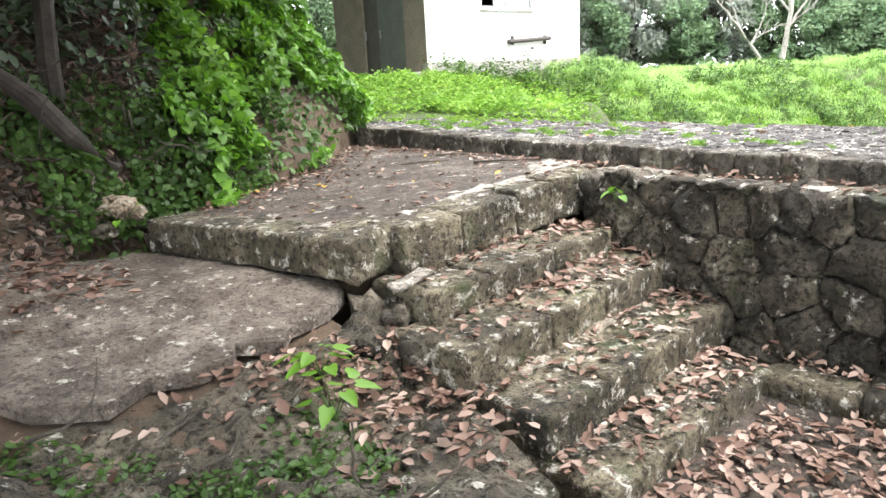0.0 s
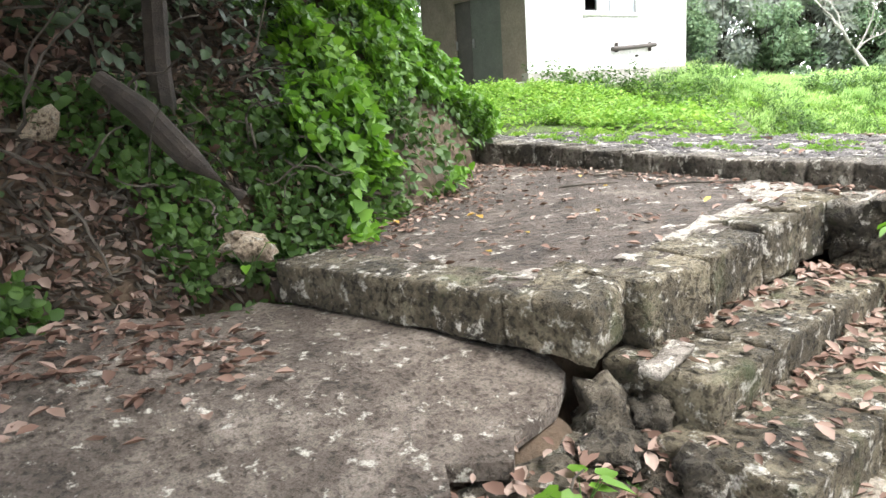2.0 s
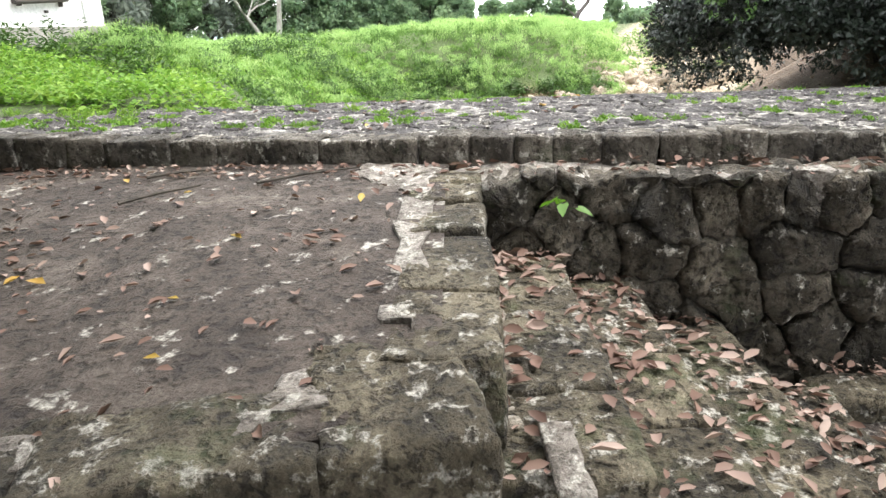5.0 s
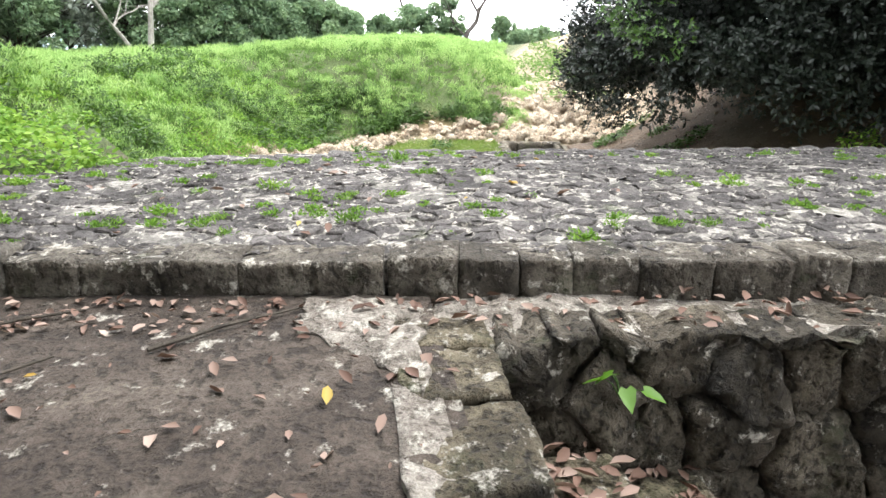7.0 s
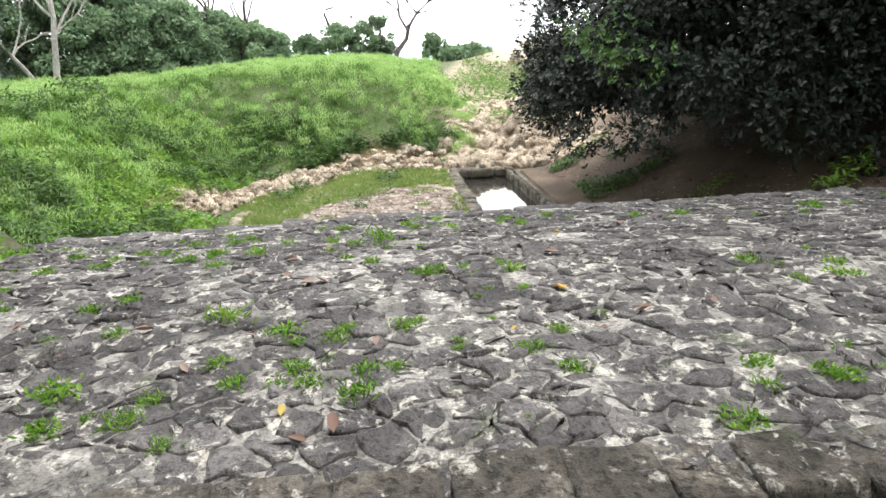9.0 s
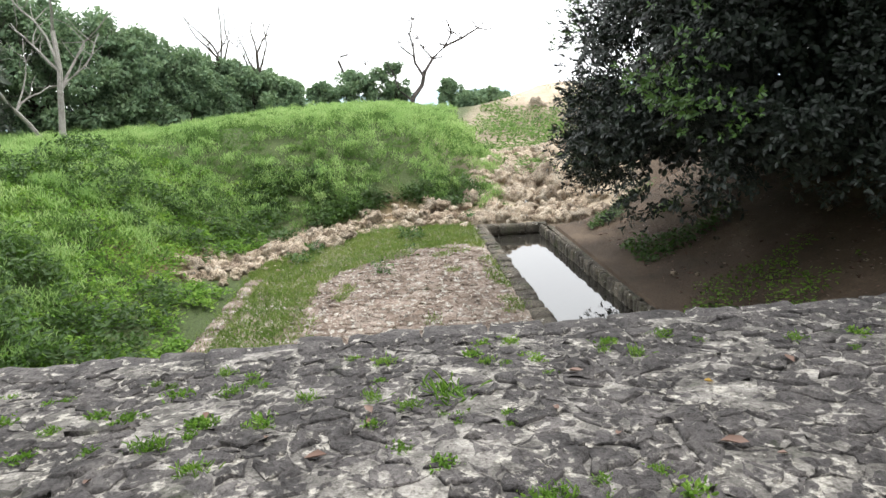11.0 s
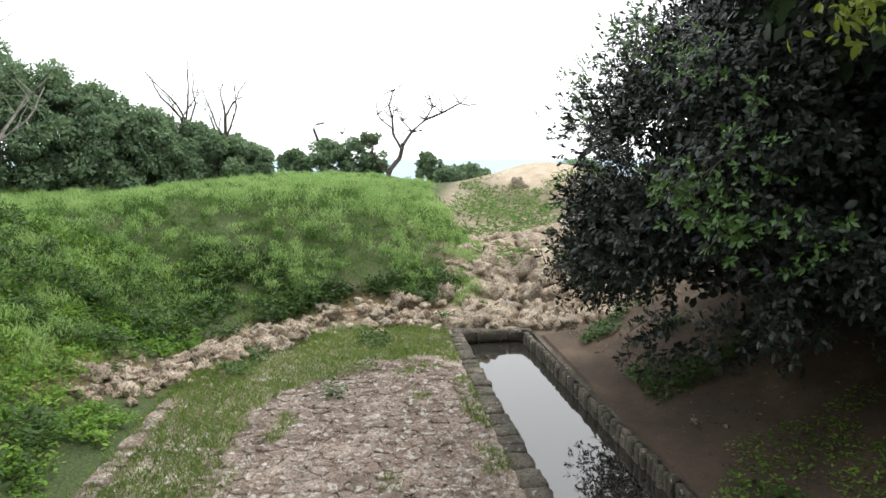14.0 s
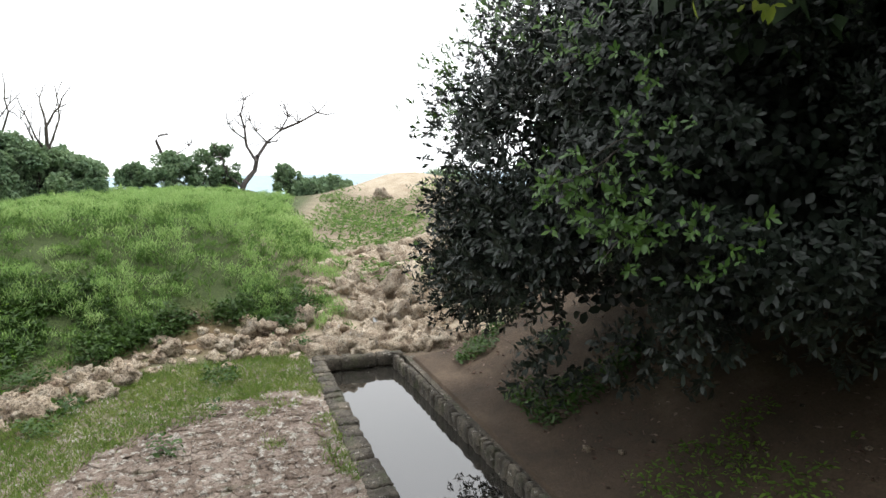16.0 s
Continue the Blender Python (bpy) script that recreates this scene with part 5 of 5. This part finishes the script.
# loose stones by the steps and on the bank
for x, y, z, size, me, lab in ((1.06, 5.47, 0.58, 0.13, ROCKS[2], "pale weathered stone at the foot of the bank"), (0.92, 5.5, 0.42, 0.11, DULL[0], "dark stone under the pale one"),
                               (0.12, 6.0, 1.36, 0.13, ROCKS[5], "tan pitted stone caught in the bank"), (2.0, 3.46, -0.04, 0.15, DULL[1], "dark stone wedged under the landing corner"), (1.88, 3.3, -0.1, 0.13, DULL[0], "dark stone wedged under the landing corner"), (2.12, 3.3, -0.02, 0.11, DULL[2], "dark stone wedged under the landing corner"),
                               (1.72, 2.45, -0.36, 0.17, DULL[2], "flat grey stone beside the steps"),
                               (2.06, 2.98, -0.14, 0.13, DULL[1], "dark stone wedged between steps and slab"),
                               (1.62, 2.95, -0.25, 0.11, DULL[0], "mossy stone under the slab's broken edge"), (1.95, 3.0, -0.3, 0.1, DULL[1], "dark stone behind the lowest block"),
                               (0.5, 2.8, -0.3, 0.13, DULL[3], "weathered rock in the rough ground"), (1.1, 2.5, -0.36, 0.14, DULL[1], "weathered rock in the rough ground"), (0.05, 3.0, -0.2, 0.12, DULL[2], "weathered rock in the rough ground")):
    rock(me, x, y, z, size, rr, lab)
for k in range(26):
    x, y = rr.uniform(12, 20), rr.uniform(-2.6, 0.1)
    rock(ROCKS[rr.randint(8)] if rr.rand() < 0.4 else DULL[rr.randint(4)], x, y, ground_z(x, y), rr.uniform(0.025, 0.07), rr, "small stone on the bare shaded soil", "stones on the soil")


ROUGH = [(-1.5, 0.9), (1.6, 0.9), (1.95, 1.8), (2.12, 2.5), (2.15, 3.55), (1.8, 3.62), (1.62, 3.45), (1.1, 3.36), (0.4, 3.25), (-0.1, 3.6), (-0.7, 4.0), (-1.5, 4.2)]
tagged(link("ground_rock", fan_slab("rough_rock", ROUGH, lambda x, y: min(ground_z(x, y) + 0.025 + 0.05 * noise.noise(Vector((x * 6, y * 6, 2))) + 0.03 * noise.noise(Vector((x * 15, y * 15, 2))), 0.05 - 0.12 * sm(2.8, 3.1, y)) if x < 1.9 else -0.12 - 0.25 * sm(3.4, 2.6, y), 0.6, WALL_STONE, 0.045, 0.02, 6), WALL_STONE),
       "jagged weathered rock and roots before the slab", "rock ground", kind="structure")


# ---- bank: vines, herbs, dry litter, roots ----
def on_bank(rnd, n, keep):
    out = []
    while len(out) < n:
        x, y = rnd.uniform(-2.5, 6.2), rnd.uniform(4.9, 12.5)
        b2 = bank_distance(x, y)
        if b2 > -0.15 and keep(x, y, b2, rnd):
            out.append((x, y, ground_z(x, y)))
    return np.array(out)


FACE = np.array((0.55, -0.65, 0.52))


def bank_leaves(name, label, n, keep, lift, leaf, width, material, template, seed, hang=0.5):
    rnd = np.random.RandomState(seed)
    p = on_bank(rnd, n, keep)
    off = np.array([0.55 + 0.9 * noise.noise(Vector(q) * 1.7) for q in p]).clip(0.05, 1.4)
    p = p + FACE * (lift * off * (1 - 0.75 * rnd.rand(n) ** 2))[:, None]
    a = rand_dirs(rnd, n) * 0.8 + np.array((0.3, -0.35, -hang))
    up = FACE + rand_dirs(rnd, n) * 0.55
    L = leaf * rnd.uniform(0.5, 1.3, n)
    return tagged(link_mesh(name, scatter_mesh(name, *template, p, *axes(a, up, L, L * width)), material), label, "vines", kind="stuff")


bank_leaves("bank_vines", "bright green heart-leaved vines trailing down the bank", 14000, lambda x, y, b2, r: b2 < 1.5 and x > 1.35 + 0.35 * b2 and patchy(x + y, y - x + b2 * 2, 0.9, -0.08), 0.42, 0.088, 0.85, VINE_LEAF, HEART, 81)
bank_leaves("bank_undergrowth", "darker leaves under the vines", 4800, lambda x, y, b2, r: b2 < 2.8 and x > 1.5 and b2 < 1.9, 0.2, 0.09, 0.7, HERB_LEAF, OVAL, 82)
bank_leaves("bank_foot_herbs", "low green herbs at the foot of the bank", 9000, lambda x, y, b2, r: -0.1 < b2 < 0.8 and x < 3 and patchy(x, y, 1.3, -0.18 + 0.4 * b2), 0.26, 0.075, 0.7, HERB_LEAF, OVAL, 83, 0.1)
bank_leaves("bank_dark_leaves", "sparse dark leaves on the upper bank", 6500, lambda x, y, b2, r: 0.45 < b2 and x < 2.5 and patchy(x, y, 1.2, -0.05), 0.35, 0.1, 0.6, FOREST_LEAF, OVAL, 84)
DRY = leafy("dry_grey_litter", (0.035, 0.028, 0.022), (0.085, 0.072, 0.06), (0.19, 0.17, 0.145), 0.9, 0.1, 0.1)
bank_leaves("bank_dry_litter", "grey dry straw and leaf litter on the bank", 22000, lambda x, y, b2, r: b2 < 2.6 and x < 2.6, 0.05, 0.11, 0.22, DRY, CURLED, 85, 0.6)
bank_leaves("bank_dead_leaves", "brown dead leaves caught on the bank", 3200, lambda x, y, b2, r: -0.1 < b2 < 1.3 and x < 1.9 and patchy(x, y, 1.4, -0.2), 0.06, 0.1, 0.5, DEAD_LEAF, CURLED, 87, 0.2)
rb = np.random.RandomState(86)
log = tagged(new("fallen_log"), "grey fallen branch lying down the bank", "log")
bm = bmesh.new()
tube(bm, [Vector((0.45, 6.0, 1.62)), Vector((0.66, 5.86, 1.40)), Vector((0.85, 5.72, 1.12)), Vector((1.12, 5.66, 0.86))], [0.06, 0.085, 0.075, 0.04], 11)
part("wood", bm, DEEP_BARK, log)
for k in range(44):
    x = rb.uniform(-1.2, 1.7)
    y = 5.3 + rb.uniform(0.3, 1.2) + max(0, x) * 0.25
    z = ground_z(x, y)
    bm = bmesh.new()
    limb(bm, (x, y - 0.05, z + 0.05), (rb.normal(0.4, 0.6), rb.normal(-0.4, 0.5), rb.normal(0.1, 0.5)), rb.uniform(0.4, 1.1), 0.012, 0.004, rb, 0.35, 8, -0.03, 5)
    tagged(link("twig", bm, BARK), "thin bare grey twig tangled on the bank", "twig", "twigs on the bank")
bm = bmesh.new()
limb(bm, (0.85, 6.3, 1.3), (0.05, 0.1, 1), 4.8, 0.085, 0.06, rb, 0.09, 12)
tagged(link("snag", bm, DEEP_BARK), "flaky grey-brown bare trunk rooted in the bank", "dead tree")


# ---- fallen leaves ----
def litter(name, label, pts, leaf, seed, material=DEAD_LEAF):
    rnd = np.random.RandomState(seed)
    p = np.array(pts)
    n = len(p)
    a = np.concatenate([rnd.normal(0, 1, (n, 2)), rnd.normal(0, 0.16, (n, 1))], 1)
    up = np.concatenate([rnd.normal(0, 0.3, (n, 2)), np.ones((n, 1))], 1)
    L = leaf * rnd.uniform(0.3, 1.3, n)
    return tagged(link_mesh(name, scatter_mesh(name, *CURLED, p, *axes(a, up, L, L * rnd.uniform(0.38, 0.6, n))), material), label, "fallen leaves", kind="stuff")


rl = np.random.RandomState(91)
pts = []
for (a, b2, top, deep, _), many in zip(STEPS, (130, 230, 210, 280)):
    A, B = Vector((*a, 0)), Vector((*b2, 0))
    d = (B - A).normalized()
    side = Vector((-d.y, d.x, 0))
    for k in range(many):
        s = 1 - rl.rand() ** (1.6 if many > 120 else 1.1)
        q = A + (B - A) * s + side * (0.05 + (deep - 0.08) * (1 - rl.rand() ** 1.5))
        pts.append((q.x, q.y, top + 0.012 + 0.03 * rl.rand() ** 2))
litter("step_leaves", "curled pinkish-brown dead leaves lying on the treads", pts, 0.088, 92)
pts = [(x, y, -0.70 + 0.05 * rl.rand() ** 2) for x, y in zip(rl.uniform(2.2, 4.1, 2600), rl.uniform(-1.2, 1.75, 2600)) if patchy(x, y, 1.6, -0.4)]
pts += [(x, y, -0.54 + 0.03 * rl.rand()) for x, y in zip(rl.uniform(4.25, 4.7, 130), rl.uniform(0.5, 2.1, 130))]
litter("court_leaves", "thick layer of pinkish-brown dead leaves on the court floor", pts, 0.095, 93)
pts = []
while len(pts) < 380:
    x, y = rl.normal(1.82, 0.24), rl.normal(2.75, 0.4)
    if 1.2 < x < 2.25 and 1.9 < y < 3.4:
        pts.append((x, y, (ground_z(x, y) if x < 1.9 else -0.12 - 0.25 * sm(3.4, 2.6, y)) + 0.03 + 0.06 * rl.rand()))
for k in range(120):
    x, y = rl.normal(1.25, 0.25), rl.normal(3.1, 0.15)
    pts.append((x, y, ground_z(x, y) + 0.05 * rl.rand() + 0.02))
for k in range(220):
    x, y = rl.uniform(-0.9, 1.5), rl.uniform(1.5, 3.2)
    pts.append((x, y, ground_z(x, y) + 0.03 * rl.rand() + 0.02))
litter("corner_leaves", "heap of dead leaves in the hollow beside the steps", pts, 0.095, 94)
pts = []
while len(pts) < 330:
    x, y = rl.normal(0.15, 0.4), rl.normal(4.75, 0.28)
    if bank_distance(x, y) < 0.1 and y > 3.9 and x < 0.9:
        pts.append((x, y, max(lower_z(x, y), ground_z(x, y)) + 0.012 + 0.02 * rl.rand() ** 2))
litter("slab_leaves", "drift of brown dead leaves on the broken slab", pts, 0.09, 95)
pts = []
while len(pts) < 900:
    x, y = rl.uniform(1.6, 4.9), rl.uniform(4.1, 8.3)
    b2 = -bank_distance(x, y)
    if b2 > 0.02 and (rl.rand() < 0.95 * math.exp(-b2 / 0.28) or (x > 4.5 and rl.rand() < 0.3) or rl.rand() < 0.05):
        pts.append((x, y, landing_z(x, y) + 0.008 + 0.012 * rl.rand()))
litter("landing_leaves", "small brown dead leaves scattered over the landing", pts, 0.068, 96)
pts = [(x, y, 0.56 + 0.03 * rl.rand()) for x, y in zip(rl.uniform(4.55, 4.95, 190), rl.uniform(0.0, 4.1, 190))]
litter("ledge_leaves", "dead leaves along the foot of the kerb", pts, 0.075, 97)
pts = []
while len(pts) < 2200:
    x, y = rl.uniform(9.5, 22), rl.uniform(-4.5, 0.25)
    pts.append((x, y, ground_z(x, y) + 0.015))
litter("soil_litter", "dark dead leaves and crumbs on the bare soil", pts, 0.07, 98)
LEAVES = []
for k in range(6):
    one = scatter_mesh("fallen_leaf", *CURLED, np.zeros((1, 3)), *axes(np.array([[1.0, 0, 0.05]]), np.array([[0, 0, 1.0]]), np.array([0.1]), np.array([0.05])))
    one.materials.append(YELLOW_LEAF if k > 4 else DEAD_LEAF)
    LEAVES.append(one)
for k in range(70):
    if k < 34:
        x, y = rl.uniform(5.3, 8.5), rl.uniform(2.6, 6.6)
        z, lab, grp = path_z(x, y) + 0.015, "curled dead leaf on the paved path", "leaves on the path"
    else:
        x, y = rl.uniform(1.9, 4.7), rl.uniform(4.0, 6.2)
        z, lab, grp = landing_z(x, y) + 0.012, "curled dead leaf on the landing", "leaves on the landing"
    ob = tagged(new("fallen_leaf", LEAVES[rl.randint(6)]), lab, "leaf", grp)
    ob.matrix_basis = pose(x, y, z, rl.uniform(-12, 12), rl.uniform(-12, 12), rl.uniform(0, 360)) @ Matrix.Scale(rl.uniform(0.35, 1.1), 4)
for x0, y0, x1, y1 in ((4.35, 5.25, 4.78, 4.72), (3.9, 5.9, 4.3, 5.6), (4.5, 6.1, 4.75, 5.7)):
    bm = bmesh.new()
    tube(bm, [Vector((x0, y0, landing_z(x0, y0) + 0.02)), Vector(((x0 + x1) / 2, (y0 + y1) / 2 + 0.03, landing_z(x0, y0) + 0.03)), Vector((x1, y1, landing_z(x1, y1) + 0.02))], [0.012, 0.01, 0.006], 6)
    tagged(link("stick", bm, BARK), "small bare stick on the landing", "stick", "sticks on the landing")


# ---- weeds in the path's joints ----
def tuft_mesh(seed, leaf, n, width, material, lean=0.6):
    rnd = np.random.RandomState(seed)
    p = np.concatenate([rnd.normal(0, 0.03 + leaf * 0.2, (n, 2)), 0.04 * rnd.rand(n, 1)], 1)
    a = np.concatenate([rnd.normal(0, lean, (n, 2)), np.ones((n, 1))], 1)
    L = leaf * rnd.uniform(0.5, 1.2, n)
    me = scatter_mesh("weed", *OVAL, p, *axes(a, rand_dirs(rnd, n), L, L * width))
    me.materials.append(material)
    return me


TUFTS = [tuft_mesh(300 + i, 0.055, 80, 0.16, WEED, 1.2) for i in range(2)] + [tuft_mesh(310 + i, 0.034, 110, 0.4, WEED, 1.3) for i in range(2)] + [tuft_mesh(320 + i, 0.034, 90, 0.45, WEED, 1.5) for i in range(2)]


def weed(x, y, z, s, rnd, label, group):
    ob = tagged(new("weed", TUFTS[rnd.randint(6)]), label, "weed", group)
    ob.matrix_basis = pose(x, y, z - 0.005, 0, 0, rnd.uniform(0, 360)) @ Matrix.Scale(s, 4)


rw = np.random.RandomState(99)
for x, y, s in ((8.2, 4.54, 1.4), (5.75, 4.65, 1.0), (5.35, 3.35, 1.0), (5.9, 5.8, 1.2), (6.0, 4.9, 0.9), (6.6, 5.3, 1.1), (6.4, 5.0, 0.9)):
    weed(x, y, path_z(x, y), s, rw, "green weed tuft growing in a joint of the path", "weeds in the path")
while sum(1 for o in scene.objects if o.name.startswith("weed")) < 295:
    x, y = rw.uniform(5.3, 9.1), rw.uniform(-1.0, 8.6)
    if not patchy(x, y, 1.3, 0.0 - 0.3 * sm(4.5, 8, y)):
        continue
    weed(x, y, path_z(x, y), rw.uniform(0.3, 0.85) * (1 + 0.5 * sm(5, 8, y)), rw, "green weed tuft growing in a joint of the path", "weeds in the path")


# ---- grass on the terrace's margins ----
def margin(x, y):
    w = 0.55 * noise.noise(Vector((x * 0.9, y * 0.9, 6.1))) + 0.25 * noise.noise(Vector((x * 3, y * 3, 2.1)))
    if x + 1.6 * w > 20.1 or y + 1.2 * w > 6.35 or 0.6 * x + y + w > 17.0:
        return True
    return patchy(x, y, 1.3, 0.55) or (y < 3.05 and patchy(x, y, 1.5, -0.1)) or (y > 6.3 and patchy(x, y, 1.0, 0.0)) or x + w < 10.4


def in_terrace(x, y):
    return edge_offset(x, y) < 0.1 and y < 7.75


pts = []
while len(pts) < 11500:
    x, y = rv.uniform(9.5, 23.2), rv.uniform(2.75, 7.75)
    if in_terrace(x, y) and margin(x, y):
        pts.append((x, y, TZ - 0.02))
pts = np.array(pts)
p, a, up, L, W = blades(rv, pts, 4, np.full(len(pts), 0.11), 0.012, 0.8)
SHORT = leafy("short_yellow_grass", (0.11, 0.19, 0.045), (0.18, 0.28, 0.07), (0.31, 0.36, 0.12), 0.7, 0.4, 0.2)
tagged(link_mesh("terrace_grass", scatter_mesh("terrace_grass", *BLADE, p, *axes(a, up, L, W)), SHORT), "short yellow-green grass round the terrace paving", "grass", kind="stuff")
leaf_field("terrace_weeds", "dark green weeds along the rubble", rv, (18.2, 25.0), (2.6, 9.0), 5200, lambda x, y, r: patchy(x, y, 1.1, 0.34) or (edge_offset(x, y) > 1.0 and patchy(x, y, 1.1, -0.1)), 0.35, 0.09, 0.5, HERB_LEAF)
leaf_field("gully_weeds", "green weeds among the gully's rocks", rv, (26, 46), (-9, 3), 6000, lambda x, y, r: -5 < valley(x, y) < 3 and patchy(x, y, 0.45, 0.05), 0.5, 0.22, 0.25, GRASS)
leaf_field("ground_herbs", "small green herbs and moss on the rough ground", rv, (-1.2, 1.9), (1.3, 3.3), 3400, lambda x, y, r: patchy(x, y, 1.5, 0.1) and y < 3.15, 0.06, 0.045, 0.6, HERB_LEAF)


# roots and dry twigs over the rough ground before the slab
for k in range(34):
    x, y = rb.uniform(-0.9, 1.5), rb.uniform(1.7, 3.2)
    bm = bmesh.new()
    limb(bm, (x, y, ground_z(x, y) + 0.05), (rb.normal(0.3, 0.8), rb.normal(0, 0.7), 0.02), rb.uniform(0.2, 0.6), 0.011, 0.004, rb, 0.3, 7, -0.01, 5)
    tagged(link("root", bm, BARK), "thin grey root lying over rough ground", "root", "roots before the slab")


def leaf_plant(x, y, z, n, leaf, seed, label, high):
    rnd = np.random.RandomState(seed)
    t = tagged(new("plant"), label, "plant")
    t.matrix_basis = pose(x, y, z)
    for k in range(n):
        a = rnd.uniform(0, 2 * math.pi)
        tip = Vector((math.cos(a) * high * rnd.uniform(0.3, 0.8), math.sin(a) * high * rnd.uniform(0.3, 0.8), high * rnd.uniform(0.4, 1.0)))
        bm = bmesh.new()
        tube(bm, [Vector((0, 0, 0)), tip * 0.5 + Vector((0, 0, 0.02)), tip], [0.004, 0.003, 0.002], 5)
        st = part("stem", bm, HERB_LEAF, t)
        me = scatter_mesh("leaf", *HEART, np.array([tip]), *axes(np.array([[tip.x, tip.y, -0.03]]), np.array([[0, 0, 1.0]]) + rnd.normal(0, 0.2, (1, 3)), np.array([leaf * rnd.uniform(0.7, 1.2)]), np.array([leaf * 0.62])))
        link_mesh("leaf", me, VINE_LEAF, t)


leaf_plant(1.45, 3.02, -0.12, 9, 0.12, 401, "young bright green plant at the slab's broken edge", 0.22)
leaf_plant(1.32, 2.65, -0.2, 9, 0.12, 402, "young bright green plant at the slab's broken edge", 0.22)
leaf_plant(4.30, 3.38, 0.38, 5, 0.10, 403, "small bright green plant rooted in the wall", 0.12)
leaf_plant(1.0, 5.3, 0.42, 6, 0.09, 404, "small herb by the pale stone", 0.2)


def sprig(x, y, z):
    """Light green leafy twig that hangs into view from a tree above."""
    rnd = np.random.RandomState(411)
    t = tagged(new("hanging_sprig"), "light yellow-green leafy twig hanging from the tree above", "branch")
    bm = bmesh.new()
    pts = limb(bm, (x + 0.5, y - 0.9, z + 0.9), (-0.5, 0.8, -0.55), 1.5, 0.02, 0.006, rnd, 0.12, 8, 0.0, 6)
    limb(bm, pts[4], (0.4, 0.5, -0.2), 0.7, 0.01, 0.004, rnd, 0.15, 6, 0.0, 5)
    limb(bm, (x + 0.5, y - 0.9, z + 0.9), (0.2, -0.6, 1), 3.0, 0.03, 0.05, rnd, 0.05, 6)
    part("twig", bm, BARK, t)
    c = np.array([tuple(q) for q in pts[4:]])
    q = np.repeat(c, 30, 0) + rnd.normal(0, 0.17, (len(c) * 30, 3))
    a = rand_dirs(rnd, len(q)) + np.array((0, 0, -0.6))
    L = rnd.uniform(0.08, 0.15, len(q))
    link_mesh("leaves", scatter_mesh("leaves", *OVAL, q, *axes(a, rand_dirs(rnd, len(q)) + np.array((0, 0, 1.0)), L, L * 0.4)), SPRIG_LEAF, t)


SPRIG_LEAF = leafy("yellow_green_leaf", (0.16, 0.22, 0.03), (0.25, 0.32, 0.05), (0.36, 0.42, 0.09), 0.5, 0.5)
sprig(13.3, 0.35, 3.3)
